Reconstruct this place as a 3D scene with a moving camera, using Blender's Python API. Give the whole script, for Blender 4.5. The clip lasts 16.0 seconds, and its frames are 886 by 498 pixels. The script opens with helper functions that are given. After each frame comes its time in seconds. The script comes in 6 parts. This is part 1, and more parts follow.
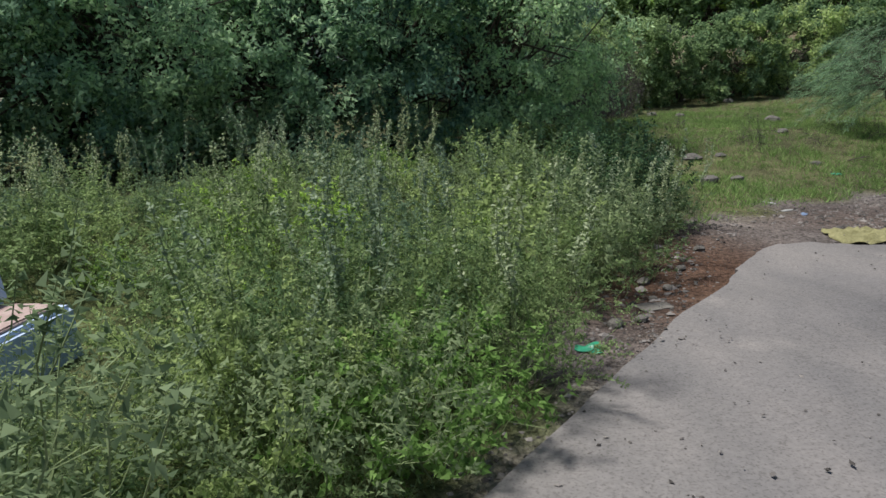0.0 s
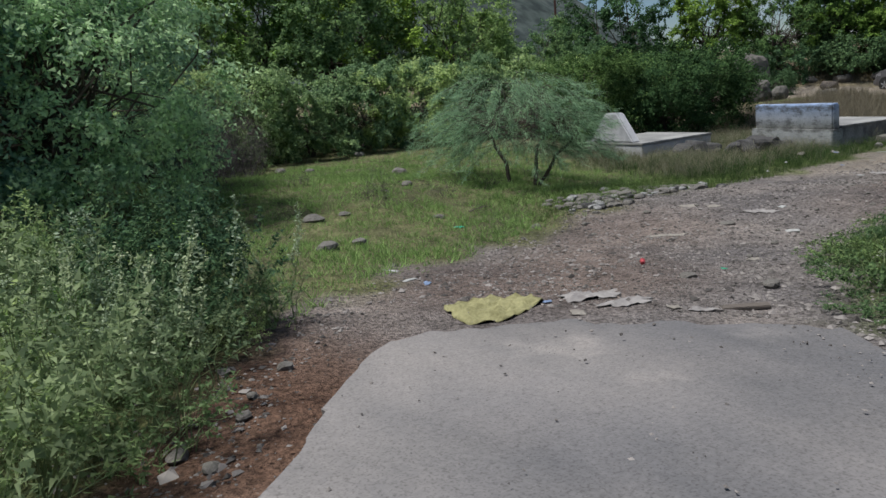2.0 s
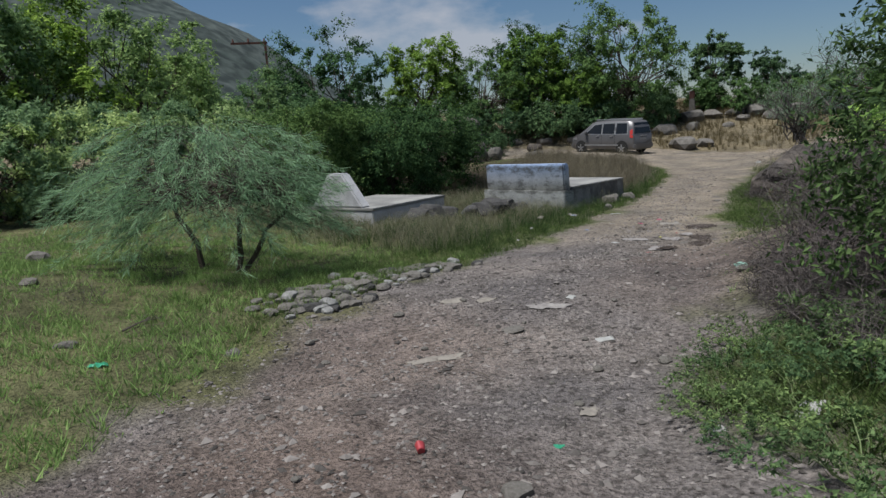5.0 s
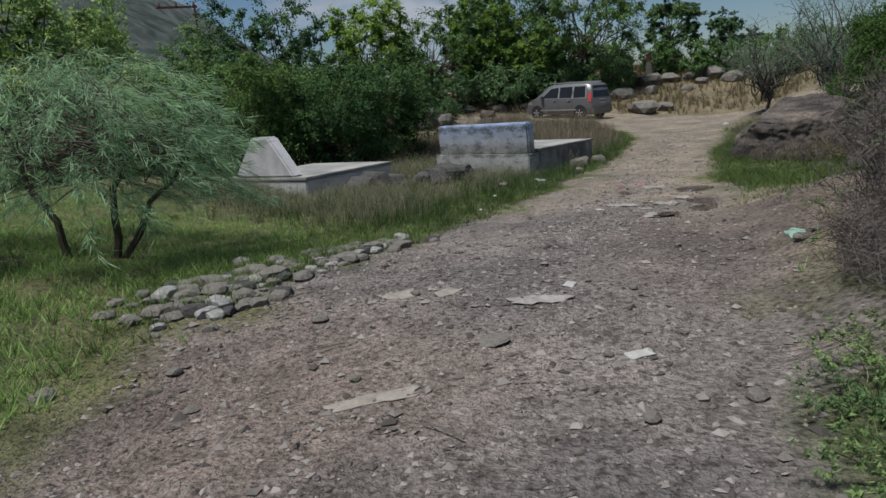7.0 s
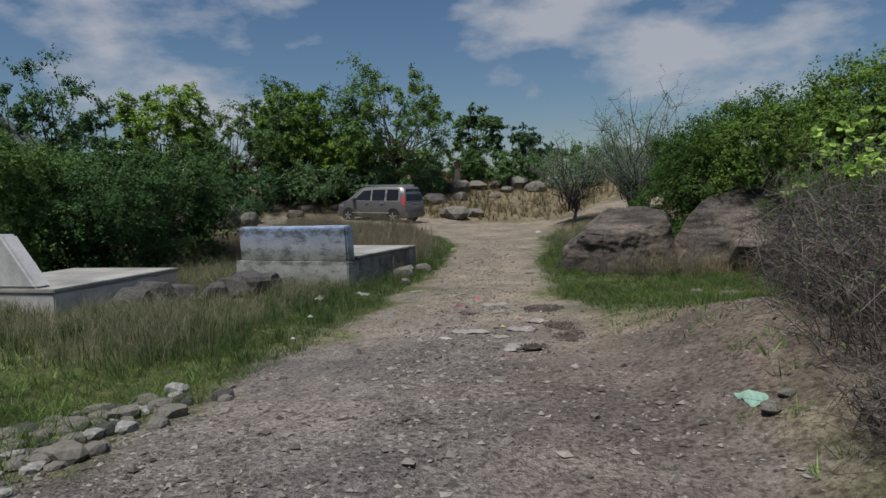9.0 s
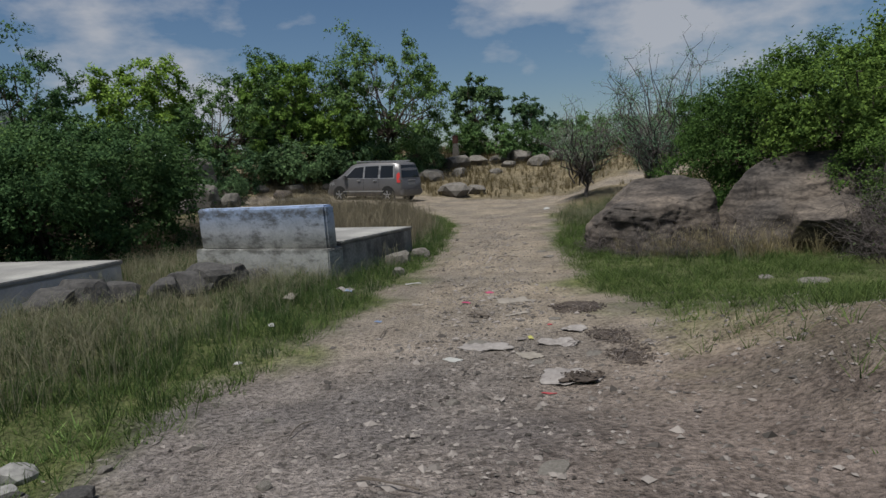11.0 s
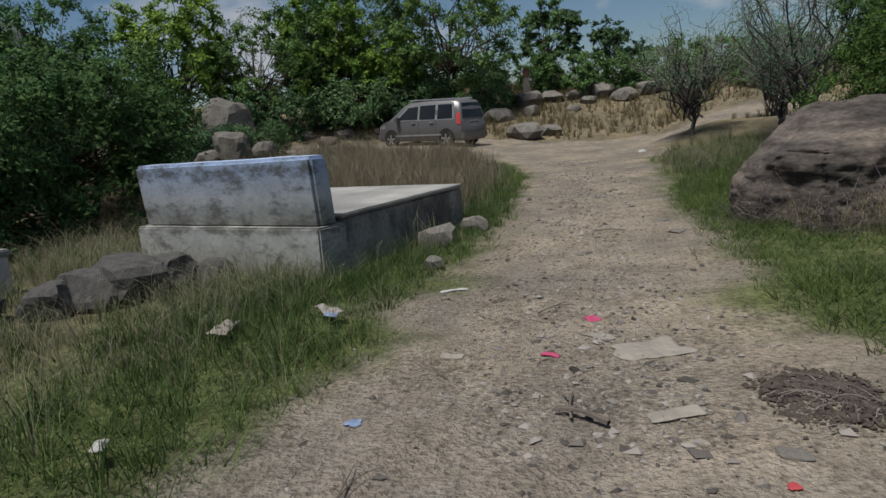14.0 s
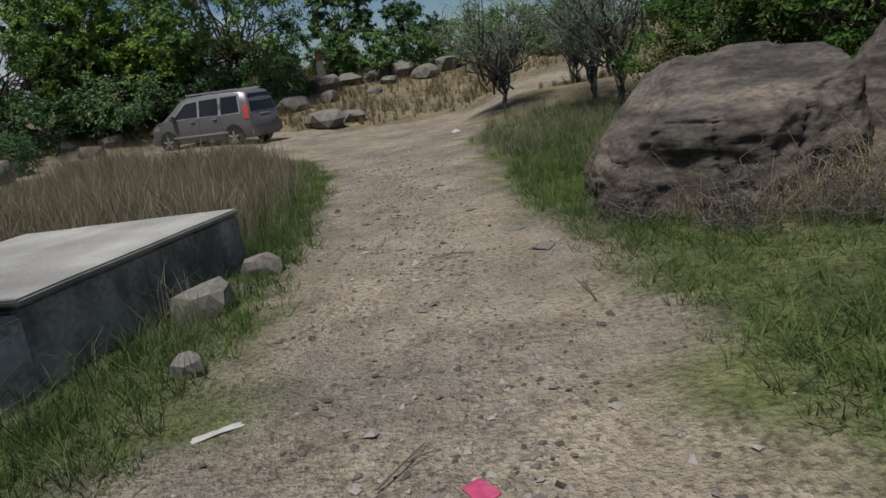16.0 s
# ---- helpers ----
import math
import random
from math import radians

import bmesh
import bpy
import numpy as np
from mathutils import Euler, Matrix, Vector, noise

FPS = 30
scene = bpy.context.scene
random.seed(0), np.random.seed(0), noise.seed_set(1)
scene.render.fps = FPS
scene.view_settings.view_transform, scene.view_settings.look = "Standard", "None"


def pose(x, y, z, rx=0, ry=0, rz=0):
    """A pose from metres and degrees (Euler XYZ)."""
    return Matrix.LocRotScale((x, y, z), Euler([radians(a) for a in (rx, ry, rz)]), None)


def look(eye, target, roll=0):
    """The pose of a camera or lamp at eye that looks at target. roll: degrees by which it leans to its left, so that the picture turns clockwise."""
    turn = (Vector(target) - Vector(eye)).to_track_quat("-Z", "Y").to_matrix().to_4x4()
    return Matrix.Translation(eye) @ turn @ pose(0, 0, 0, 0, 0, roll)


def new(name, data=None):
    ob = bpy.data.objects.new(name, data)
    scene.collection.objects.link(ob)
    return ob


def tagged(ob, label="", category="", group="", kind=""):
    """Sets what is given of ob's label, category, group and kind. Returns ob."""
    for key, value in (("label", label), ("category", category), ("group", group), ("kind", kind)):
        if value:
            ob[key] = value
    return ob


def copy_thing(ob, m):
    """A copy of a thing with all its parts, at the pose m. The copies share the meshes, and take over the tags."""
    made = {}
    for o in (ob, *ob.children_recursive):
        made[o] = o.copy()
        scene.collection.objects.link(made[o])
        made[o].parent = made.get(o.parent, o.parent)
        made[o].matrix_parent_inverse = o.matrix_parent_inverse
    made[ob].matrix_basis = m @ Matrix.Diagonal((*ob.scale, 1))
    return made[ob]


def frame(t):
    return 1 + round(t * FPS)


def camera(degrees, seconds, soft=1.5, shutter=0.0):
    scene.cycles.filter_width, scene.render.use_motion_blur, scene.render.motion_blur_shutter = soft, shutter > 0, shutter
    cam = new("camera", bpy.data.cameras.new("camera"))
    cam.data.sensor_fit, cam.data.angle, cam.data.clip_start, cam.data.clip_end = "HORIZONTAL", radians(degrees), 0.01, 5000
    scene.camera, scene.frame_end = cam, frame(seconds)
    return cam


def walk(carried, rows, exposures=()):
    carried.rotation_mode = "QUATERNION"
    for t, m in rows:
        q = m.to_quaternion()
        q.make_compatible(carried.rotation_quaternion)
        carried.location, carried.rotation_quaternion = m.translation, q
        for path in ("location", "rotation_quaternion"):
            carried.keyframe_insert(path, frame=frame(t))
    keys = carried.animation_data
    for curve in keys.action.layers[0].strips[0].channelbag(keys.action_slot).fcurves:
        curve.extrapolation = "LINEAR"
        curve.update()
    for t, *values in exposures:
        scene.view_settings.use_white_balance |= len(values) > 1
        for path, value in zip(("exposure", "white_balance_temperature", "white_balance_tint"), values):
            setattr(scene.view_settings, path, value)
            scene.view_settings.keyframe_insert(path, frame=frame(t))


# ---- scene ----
cam = camera(65.3, 16.0)
PATH = [
    (0.0, (0.249, 0.023, 2.697), (0.19, 1.955, 2.183), -5.3),
    (0.5, (0.617, 0.511, 2.625), (0.858, 2.422, 2.085), -3.42),
    (1.0, (0.933, 1.021, 2.563), (1.469, 2.869, 2.016), -3.46),
    (1.5, (1.302, 1.554, 2.495), (2.005, 3.357, 1.991), -4.58),
    (2.0, (1.598, 2.128, 2.439), (2.46, 3.877, 1.996), -5.04),
    (2.5, (1.947, 2.609, 2.394), (2.987, 4.254, 1.937), -5.2),
    (3.0, (2.33, 3.15, 2.384), (3.536, 4.69, 1.97), -3.96),
    (3.5, (2.752, 3.636, 2.351), (4.082, 5.084, 1.987), -4.4),
    (4.0, (3.198, 4.141, 2.326), (4.586, 5.537, 1.97), -3.72),
    (4.5, (3.576, 4.617, 2.295), (5.006, 5.975, 1.961), -4.25),
    (5.0, (4.044, 5.111, 2.262), (5.539, 6.397, 1.925), -3.83),
    (5.2, (4.216, 5.274, 2.194), (5.752, 6.503, 1.834), -4.04),
    (7.3, (6.208, 6.868, 1.791), (7.787, 8.013, 1.35), -4.84),
    (7.5, (6.391, 7.029, 1.799), (8.016, 8.108, 1.359), -4.81),
    (8.0, (6.859, 7.348, 1.77), (8.585, 8.295, 1.418), -5.38),
    (8.5, (7.37, 7.701, 1.789), (9.196, 8.491, 1.586), -3.28),
    (9.0, (7.867, 8.0, 1.782), (9.738, 8.689, 1.619), -2.05),
    (9.2, (8.095, 8.087, 1.743), (9.963, 8.777, 1.554), -1.85),
    (11.3, (10.616, 9.024, 1.589), (12.482, 9.709, 1.365), -3.24),
    (11.5, (10.941, 9.117, 1.559), (12.807, 9.804, 1.338), -3.25),
    (12.0, (11.658, 9.373, 1.545), (13.544, 9.981, 1.278), -3.67),
    (12.5, (12.369, 9.581, 1.474), (14.255, 10.151, 1.128), -4.2),
    (13.0, (13.072, 9.894, 1.443), (14.918, 10.558, 1.056), -4.44),
    (13.5, (13.728, 10.134, 1.423), (15.523, 10.923, 1.03), -5.44),
    (14.0, (14.441, 10.354, 1.432), (16.201, 11.23, 1.066), -4.83),
    (14.5, (15.11, 10.547, 1.412), (16.944, 11.228, 0.996), -5.9),
    (15.0, (15.792, 10.784, 1.412), (17.63, 11.424, 0.948), -7.02),
    (15.5, (16.438, 11.042, 1.412), (18.312, 11.541, 0.925), -8.17),
    (16.0, (16.989, 11.111, 1.424), (18.894, 11.501, 0.954), -9.38),
]
walk(cam, [(t, look(eye, target, roll)) for t, eye, target, roll in PATH],
     [(0.0, 0.02, 6200, 10), (1.0, 0.04, 6050, 10), (5.2, -0.02, 6050, 10), (8.5, -0.06, 6250, 10), (16.0, -0.09, 6350, 10)])

SKY, SUN_POWER = 0.061, 4.95

# ---- world, sun ----
SUN = Vector((-0.30, 0.12, 0.94)).normalized()
world = bpy.data.worlds.new("sky")
scene.world = world
world.use_nodes = True
wn, wl = world.node_tree.nodes, world.node_tree.links
wn.clear()
sky = wn.new("ShaderNodeTexSky")
sky.sky_type, sky.sun_disc = "NISHITA", False
sky.sun_elevation, sky.sun_rotation = math.asin(SUN.z), math.atan2(SUN.x, SUN.y)
sky.air_density, sky.dust_density, sky.ozone_density = 1.0, 0.5, 3.0
co = wn.new("ShaderNodeTexCoord")
flat = wn.new("ShaderNodeMapping")
flat.inputs["Scale"].default_value = (1.0, 1.0, 2.3)
flat.inputs["Location"].default_value = (0.35, 0.1, 0.0)
puff = wn.new("ShaderNodeTexNoise")
puff.inputs["Scale"].default_value, puff.inputs["Detail"].default_value = 3.3, 8
puff.inputs["Roughness"].default_value = 0.55
edge = wn.new("ShaderNodeValToRGB")
edge.color_ramp.elements[0].position, edge.color_ramp.elements[1].position = 0.50, 0.62
edge.color_ramp.elements[0].color, edge.color_ramp.elements[1].color = (0, 0, 0, 1), (0.8, 0.8, 0.8, 1)
cloud = wn.new("ShaderNodeMix")
cloud.data_type = "RGBA"
cloud.inputs["B"].default_value = (7.6, 7.7, 8.1, 1)
bg = wn.new("ShaderNodeBackground")
bg.inputs["Strength"].default_value = SKY
out = wn.new("ShaderNodeOutputWorld")
wl.new(co.outputs["Generated"], flat.inputs["Vector"])
wl.new(flat.outputs["Vector"], puff.inputs["Vector"])
wl.new(puff.outputs["Fac"], edge.inputs["Fac"])
wl.new(edge.outputs["Color"], cloud.inputs["Factor"])
deep = wn.new("ShaderNodeHueSaturation")
deep.inputs["Saturation"].default_value = 1.1
wl.new(sky.outputs["Color"], deep.inputs["Color"])
wl.new(deep.outputs["Color"], cloud.inputs["A"])
wl.new(cloud.outputs["Result"], bg.inputs["Color"])
wl.new(bg.outputs["Background"], out.inputs["Surface"])
lamp = bpy.data.lights.new("sun", "SUN")
lamp.energy, lamp.angle, lamp.color = SUN_POWER, radians(11), (1.0, 0.95, 0.87)
sun = new("sun", lamp)
sun.matrix_world = look(SUN * 40, (0, 0, 0))

# ---- materials ----
def material(name, low, high, scale=8.0, rough=0.85, bump=0.0, fine=60.0, metal=0.0, island=0.0, translucent=0.0, spec=0.3, stretch=(1, 1, 1)):
    """Two colours mixed by coarse and fine noise, with relief; island: how far single leaves or stones differ."""
    m = bpy.data.materials.new(name)
    m.use_nodes = True
    n, l = m.node_tree.nodes, m.node_tree.links
    b = n["Principled BSDF"]
    b.inputs["Roughness"].default_value, b.inputs["Metallic"].default_value = rough, metal
    b.inputs["Specular IOR Level"].default_value = spec
    tc = n.new("ShaderNodeTexCoord")
    mp = n.new("ShaderNodeMapping")
    mp.inputs["Scale"].default_value = stretch
    l.new(tc.outputs["Object"], mp.inputs["Vector"])
    a, c = n.new("ShaderNodeTexNoise"), n.new("ShaderNodeTexNoise")
    a.inputs["Scale"].default_value, a.inputs["Detail"].default_value = scale, 5
    c.inputs["Scale"].default_value, c.inputs["Detail"].default_value = fine, 4
    for t in (a, c):
        l.new(mp.outputs["Vector"], t.inputs["Vector"])
    s = n.new("ShaderNodeMath")
    s.operation = "MULTIPLY_ADD"
    s.inputs[1].default_value = 0.45
    l.new(c.outputs["Fac"], s.inputs[0])
    half = n.new("ShaderNodeMath")
    half.operation = "MULTIPLY"
    half.inputs[1].default_value = 0.55
    l.new(a.outputs["Fac"], half.inputs[0])
    l.new(half.outputs[0], s.inputs[2])
    last = s.outputs[0]
    if island:
        g = n.new("ShaderNodeNewGeometry")
        k = n.new("ShaderNodeMix")
        k.inputs["Factor"].default_value = island
        l.new(last, k.inputs["A"])
        l.new(g.outputs["Random Per Island"], k.inputs["B"])
        last = k.outputs["Result"]
    r = n.new("ShaderNodeValToRGB")
    r.color_ramp.elements[0].position, r.color_ramp.elements[1].position = (0.36, 0.66) if translucent else (0.3, 0.72)
    r.color_ramp.elements[0].color, r.color_ramp.elements[1].color = (*low, 1), (*high, 1)
    l.new(last, r.inputs["Fac"])
    tone = r.outputs["Color"]
    if translucent:
        own = n.new("ShaderNodeObjectInfo")
        shift = n.new("ShaderNodeValToRGB")
        shift.color_ramp.elements[0].color, shift.color_ramp.elements[1].color = (0.62, 0.70, 0.72, 1), (1.34, 1.24, 1.02, 1)
        mul = n.new("ShaderNodeMix")
        mul.data_type, mul.blend_type = "RGBA", "MULTIPLY"
        mul.inputs["Factor"].default_value = 1
        l.new(own.outputs["Random"], shift.inputs["Fac"])
        l.new(tone, mul.inputs["A"])
        l.new(shift.outputs["Color"], mul.inputs["B"])
        tone = mul.outputs["Result"]
    l.new(tone, b.inputs["Base Color"])
    if bump:
        bp = n.new("ShaderNodeBump")
        bp.inputs["Strength"].default_value, bp.inputs["Distance"].default_value = bump, 0.02
        l.new(s.outputs[0], bp.inputs["Height"])
        l.new(bp.outputs["Normal"], b.inputs["Normal"])
    if translucent:
        tr, mx = n.new("ShaderNodeBsdfTranslucent"), n.new("ShaderNodeMixShader")
        mx.inputs["Fac"].default_value = translucent
        l.new(tone, tr.inputs["Color"])
        l.new(b.outputs["BSDF"], mx.inputs[1])
        l.new(tr.outputs["BSDF"], mx.inputs[2])
        l.new(mx.outputs["Shader"], n["Material Output"].inputs["Surface"])
    return m


def leafy(name, low, high, t=0.3, scale=1.3):
    return material(name, low, high, scale, 0.8, 0, 9.0, 0, 0.38, t, 0.1)


M_WEED = leafy("weed_leaf", (0.141, 0.207, 0.090), (0.389, 0.518, 0.244), 0.55)
M_WEED2 = leafy("weed_leaf_grey", (0.127, 0.186, 0.109), (0.354, 0.458, 0.279), 0.55)
M_LIME = leafy("lime_leaf", (0.186, 0.312, 0.077), (0.459, 0.667, 0.194), 0.5)
M_DARK = leafy("dark_leaf", (0.036, 0.075, 0.039), (0.124, 0.213, 0.103), 0.25)
M_TREE = leafy("tree_leaf", (0.052, 0.106, 0.039), (0.152, 0.254, 0.092), 0.25)
M_TREE2 = leafy("sunny_tree_leaf", (0.079, 0.142, 0.032), (0.270, 0.419, 0.089), 0.3)
M_FEATHER = leafy("feathery_leaf", (0.144, 0.247, 0.161), (0.356, 0.540, 0.356), 0.45)
M_THORN = leafy("thorn_tree_leaf", (0.189, 0.312, 0.216), (0.493, 0.700, 0.463), 0.55)
M_HEDGE = leafy("hedge_leaf", (0.151, 0.237, 0.116), (0.434, 0.574, 0.283), 0.5)
M_EDGE = leafy("wood_edge_leaf", (0.117, 0.196, 0.090), (0.308, 0.446, 0.191), 0.45)
M_THICKET = leafy("thicket_leaf", (0.046, 0.084, 0.034), (0.150, 0.230, 0.085), 0.3)
M_VERGE = leafy("verge_weed_leaf", (0.070, 0.120, 0.055), (0.200, 0.300, 0.130), 0.35)
M_ROUND = leafy("round_bush_leaf", (0.043, 0.089, 0.032), (0.120, 0.203, 0.071), 0.25)
M_BEHIND = leafy("boulder_bush_leaf", (0.043, 0.084, 0.023), (0.143, 0.236, 0.057), 0.3)
M_PALE = leafy("pale_flower_spike", (0.24, 0.31, 0.20), (0.52, 0.60, 0.44), 0.4)
M_BARK = material("bark", (0.035, 0.028, 0.022), (0.12, 0.10, 0.08), 9, 0.9, 0.5, 50, stretch=(1, 1, 0.3))
M_TWIG = material("dry_twig", (0.10, 0.085, 0.075), (0.30, 0.26, 0.23), 6, 0.9, 0, 40, island=0.5)
M_BRAMBLE = material("bramble_cane", (0.050, 0.044, 0.042), (0.165, 0.142, 0.135), 6, 0.9, 0, 40, island=0.5)
M_BROWN = leafy("brown_dry_grass", (0.209, 0.162, 0.111), (0.486, 0.385, 0.263), 0.3, 0.7)
M_RISE = leafy("rise_grass", (0.087, 0.073, 0.044), (0.212, 0.182, 0.112), 0.25, 0.7)
M_STEM = material("green_stem", (0.11, 0.15, 0.06), (0.24, 0.30, 0.14), 6, 0.8, 0, 30)
M_GRASS = leafy("green_grass", (0.041, 0.072, 0.025), (0.114, 0.170, 0.062), 0.35, 0.7)
M_FIELD = leafy("field_grass", (0.104, 0.182, 0.069), (0.264, 0.406, 0.167), 0.4, 0.5)
M_STRAW = leafy("straw_grass", (0.238, 0.213, 0.140), (0.510, 0.461, 0.323), 0.5, 0.7)
M_STONE = material("field_stone", (0.077, 0.070, 0.060), (0.213, 0.200, 0.181), 5, 0.9, 0.5, 40, island=0.0)
M_GRAVEL = material("gravel_stone", (0.062, 0.056, 0.051), (0.262, 0.238, 0.220), 3, 0.9, 0.0, 40, island=0.6)
M_ROCK = material("boulder_rock", (0.048, 0.043, 0.039), (0.168, 0.149, 0.130), 1.1, 0.92, 0.8, 15, stretch=(1, 1, 2.4))
for node in M_ROCK.node_tree.nodes:
    if node.type == "MAPPING":
        node.inputs["Rotation"].default_value = (0.30, -0.18, 0.0)
M_DARKROCK = material("dark_grave_stone", (0.022, 0.022, 0.023), (0.105, 0.101, 0.096), 5, 0.9, 0.9, 26)
M_GREYROCK = material("grey_brown_rock", (0.050, 0.047, 0.041), (0.180, 0.168, 0.150), 1.6, 0.92, 0.7, 14)
M_CONC = material("pavement_concrete", (0.121, 0.116, 0.114), (0.205, 0.195, 0.190), 0.55, 0.88, 0.25, 30)
M_PLASTER = material("whitewashed_plaster", (0.368, 0.368, 0.376), (0.576, 0.576, 0.584), 2.2, 0.85, 0.15, 25)
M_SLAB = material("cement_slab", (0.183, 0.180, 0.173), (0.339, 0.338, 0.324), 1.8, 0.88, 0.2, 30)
# slab's sides: mould mottling, plus the side's shade mixed into a darker cement
M_SLABSIDE = material("mouldy_shaded_cement", (0.095, 0.094, 0.094), (0.350, 0.340, 0.328), 2.6, 0.9, 0.6, 20)
M_BLUE = material("faded_blue_paint", (0.32, 0.43, 0.62), (0.58, 0.67, 0.80), 3, 0.8, 0.2, 25)
M_PINK = material("worn_pink_plaster", (0.30, 0.20, 0.18), (0.52, 0.42, 0.38), 5, 0.85, 0.2, 30)
M_YELLOW = material("yellow_sacking", (0.130, 0.122, 0.050), (0.350, 0.330, 0.165), 6, 0.85, 0.8, 34)
M_CLOTH = material("dirty_white_cloth", (0.153, 0.138, 0.132), (0.326, 0.308, 0.292), 3, 0.9, 0.25, 25)
M_CARD = material("weathered_cardboard", (0.160, 0.143, 0.122), (0.300, 0.275, 0.238), 4, 0.85, 0.1, 30)
M_PEAT = material("dark_ash", (0.025, 0.02, 0.018), (0.11, 0.09, 0.075), 7, 0.95, 0.8, 60)
M_WOOD = material("old_grey_wood", (0.06, 0.05, 0.045), (0.17, 0.145, 0.12), 4, 0.85, 0.4, 40, stretch=(0.2, 3, 3))
M_RED = material("red_plastic", (0.30, 0.035, 0.04), (0.42, 0.06, 0.07), 6, 0.5, 0, 30, spec=0.5)
M_PINKP = material("pink_paper", (0.30, 0.03, 0.09), (0.44, 0.08, 0.16), 8, 0.6, 0, 30)
M_GREEN = material("green_plastic", (0.02, 0.22, 0.12), (0.06, 0.36, 0.20), 8, 0.4, 0, 30, spec=0.5)
M_MINT = material("mint_plastic", (0.175, 0.315, 0.252), (0.294, 0.435, 0.360), 8, 0.5, 0, 30, spec=0.5)
M_BLUEP = material("blue_plastic", (0.09, 0.14, 0.27), (0.25, 0.32, 0.43), 8, 0.5, 0, 30, spec=0.5)
M_PAPER = material("white_paper", (0.27, 0.27, 0.255), (0.40, 0.40, 0.385), 6, 0.75, 0.1, 40)
M_LABEL = material("yellow_label", (0.341, 0.330, 0.060), (0.446, 0.432, 0.180), 8, 0.6, 0, 40)
M_PAINT = material("grey_car_paint", (0.139, 0.136, 0.139), (0.181, 0.176, 0.178), 1.0, 0.40, 0, 12, 0.4, spec=0.45)
M_SILVER = material("silver_trim", (0.45, 0.45, 0.46), (0.58, 0.58, 0.59), 4, 0.35, 0, 30, 0.7, spec=0.5)
# body paint made paler: the sky's reflection on the pillars is in the colour
M_PILLAR = material("sky_sheen_pillar_paint", (0.26, 0.26, 0.26), (0.34, 0.34, 0.34), 2.0, 0.42, 0, 20, 0.4, spec=0.4)
M_GLASS = material("tinted_car_glass", (0.012, 0.014, 0.016), (0.02, 0.022, 0.025), 2, 0.06, 0, 20, spec=0.3)
M_RUBBER = material("black_rubber", (0.015, 0.015, 0.015), (0.035, 0.034, 0.033), 8, 0.85, 0, 60)
M_LAMP = material("red_lamp_glass", (0.45, 0.03, 0.03), (0.62, 0.06, 0.05), 8, 0.2, 0, 30, spec=0.6)
M_RUST = material("rusty_iron", (0.06, 0.03, 0.025), (0.15, 0.07, 0.055), 6, 0.85, 0.3, 50)
M_HILL = material("wooded_hillside", (0.025, 0.038, 0.034), (0.072, 0.090, 0.086), 0.035, 0.95, 0, 0.30)


def overlay(m, scale, low, high, stretch=(1, 1, 1), lo=0.35, hi=0.65, detail=6):
    """Multiplies a material's colour by one more layer of noise."""
    n, l = m.node_tree.nodes, m.node_tree.links
    b = n["Principled BSDF"]
    old = b.inputs["Base Color"].links[0].from_socket
    tc, mp, t, r, k = (n.new("ShaderNode" + x) for x in ("TexCoord", "Mapping", "TexNoise", "ValToRGB", "Mix"))
    mp.inputs["Scale"].default_value = stretch
    t.inputs["Scale"].default_value, t.inputs["Detail"].default_value = scale, detail
    r.color_ramp.elements[0].position, r.color_ramp.elements[1].position = lo, hi
    r.color_ramp.elements[0].color, r.color_ramp.elements[1].color = (*low, 1), (*high, 1)
    k.data_type, k.blend_type = "RGBA", "MULTIPLY"
    k.inputs["Factor"].default_value = 1
    l.new(tc.outputs["Object"], mp.inputs["Vector"])
    l.new(mp.outputs["Vector"], t.inputs["Vector"])
    l.new(t.outputs["Fac"], r.inputs["Fac"])
    l.new(old, k.inputs["A"])
    l.new(r.outputs["Color"], k.inputs["B"])
    l.new(k.outputs["Result"], b.inputs["Base Color"])


overlay(M_CONC, 0.5, (0.78, 0.79, 0.82), (1.16, 1.13, 1.10))
overlay(M_CONC, 2.1, (0.86, 0.87, 0.88), (1.10, 1.09, 1.08), (1.0, 0.35, 1))
overlay(M_CONC, 1.3, (1.0, 1.0, 1.0), (1.32, 1.30, 1.27), (1, 1, 1), 0.60, 0.72)
overlay(M_CONC, 70, (0.72, 0.71, 0.70), (1.08, 1.08, 1.08), (1, 1, 1), 0.32, 0.5)
overlay(M_ROCK, 0.9, (0.60, 0.61, 0.64), (1.25, 1.19, 1.12))
overlay(M_ROCK, 2.2, (0.52, 0.51, 0.51), (1.10, 1.08, 1.06), (0.6, 0.9, 4.5), 0.38, 0.56, 9)
overlay(M_ROCK, 14, (0.70, 0.70, 0.70), (1.12, 1.11, 1.10), (1, 1, 1.6), 0.36, 0.58, 7)
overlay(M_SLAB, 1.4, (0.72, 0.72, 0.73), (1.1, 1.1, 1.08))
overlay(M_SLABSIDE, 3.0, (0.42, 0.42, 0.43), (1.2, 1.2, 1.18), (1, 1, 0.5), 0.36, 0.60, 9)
overlay(M_HILL, 0.22, (0.45, 0.50, 0.50), (1.35, 1.30, 1.25), (1, 1, 1), 0.38, 0.60, 8)
overlay(M_PLASTER, 1.6, (0.78, 0.78, 0.79), (1.06, 1.06, 1.05))

# ---- shape of the ground ----
def smooth(a, b, x):
    t = np.clip((x - a) / (b - a), 0, 1)
    return t * t * (3 - 2 * t)


_lat = np.random.RandomState(7).rand(256, 256)


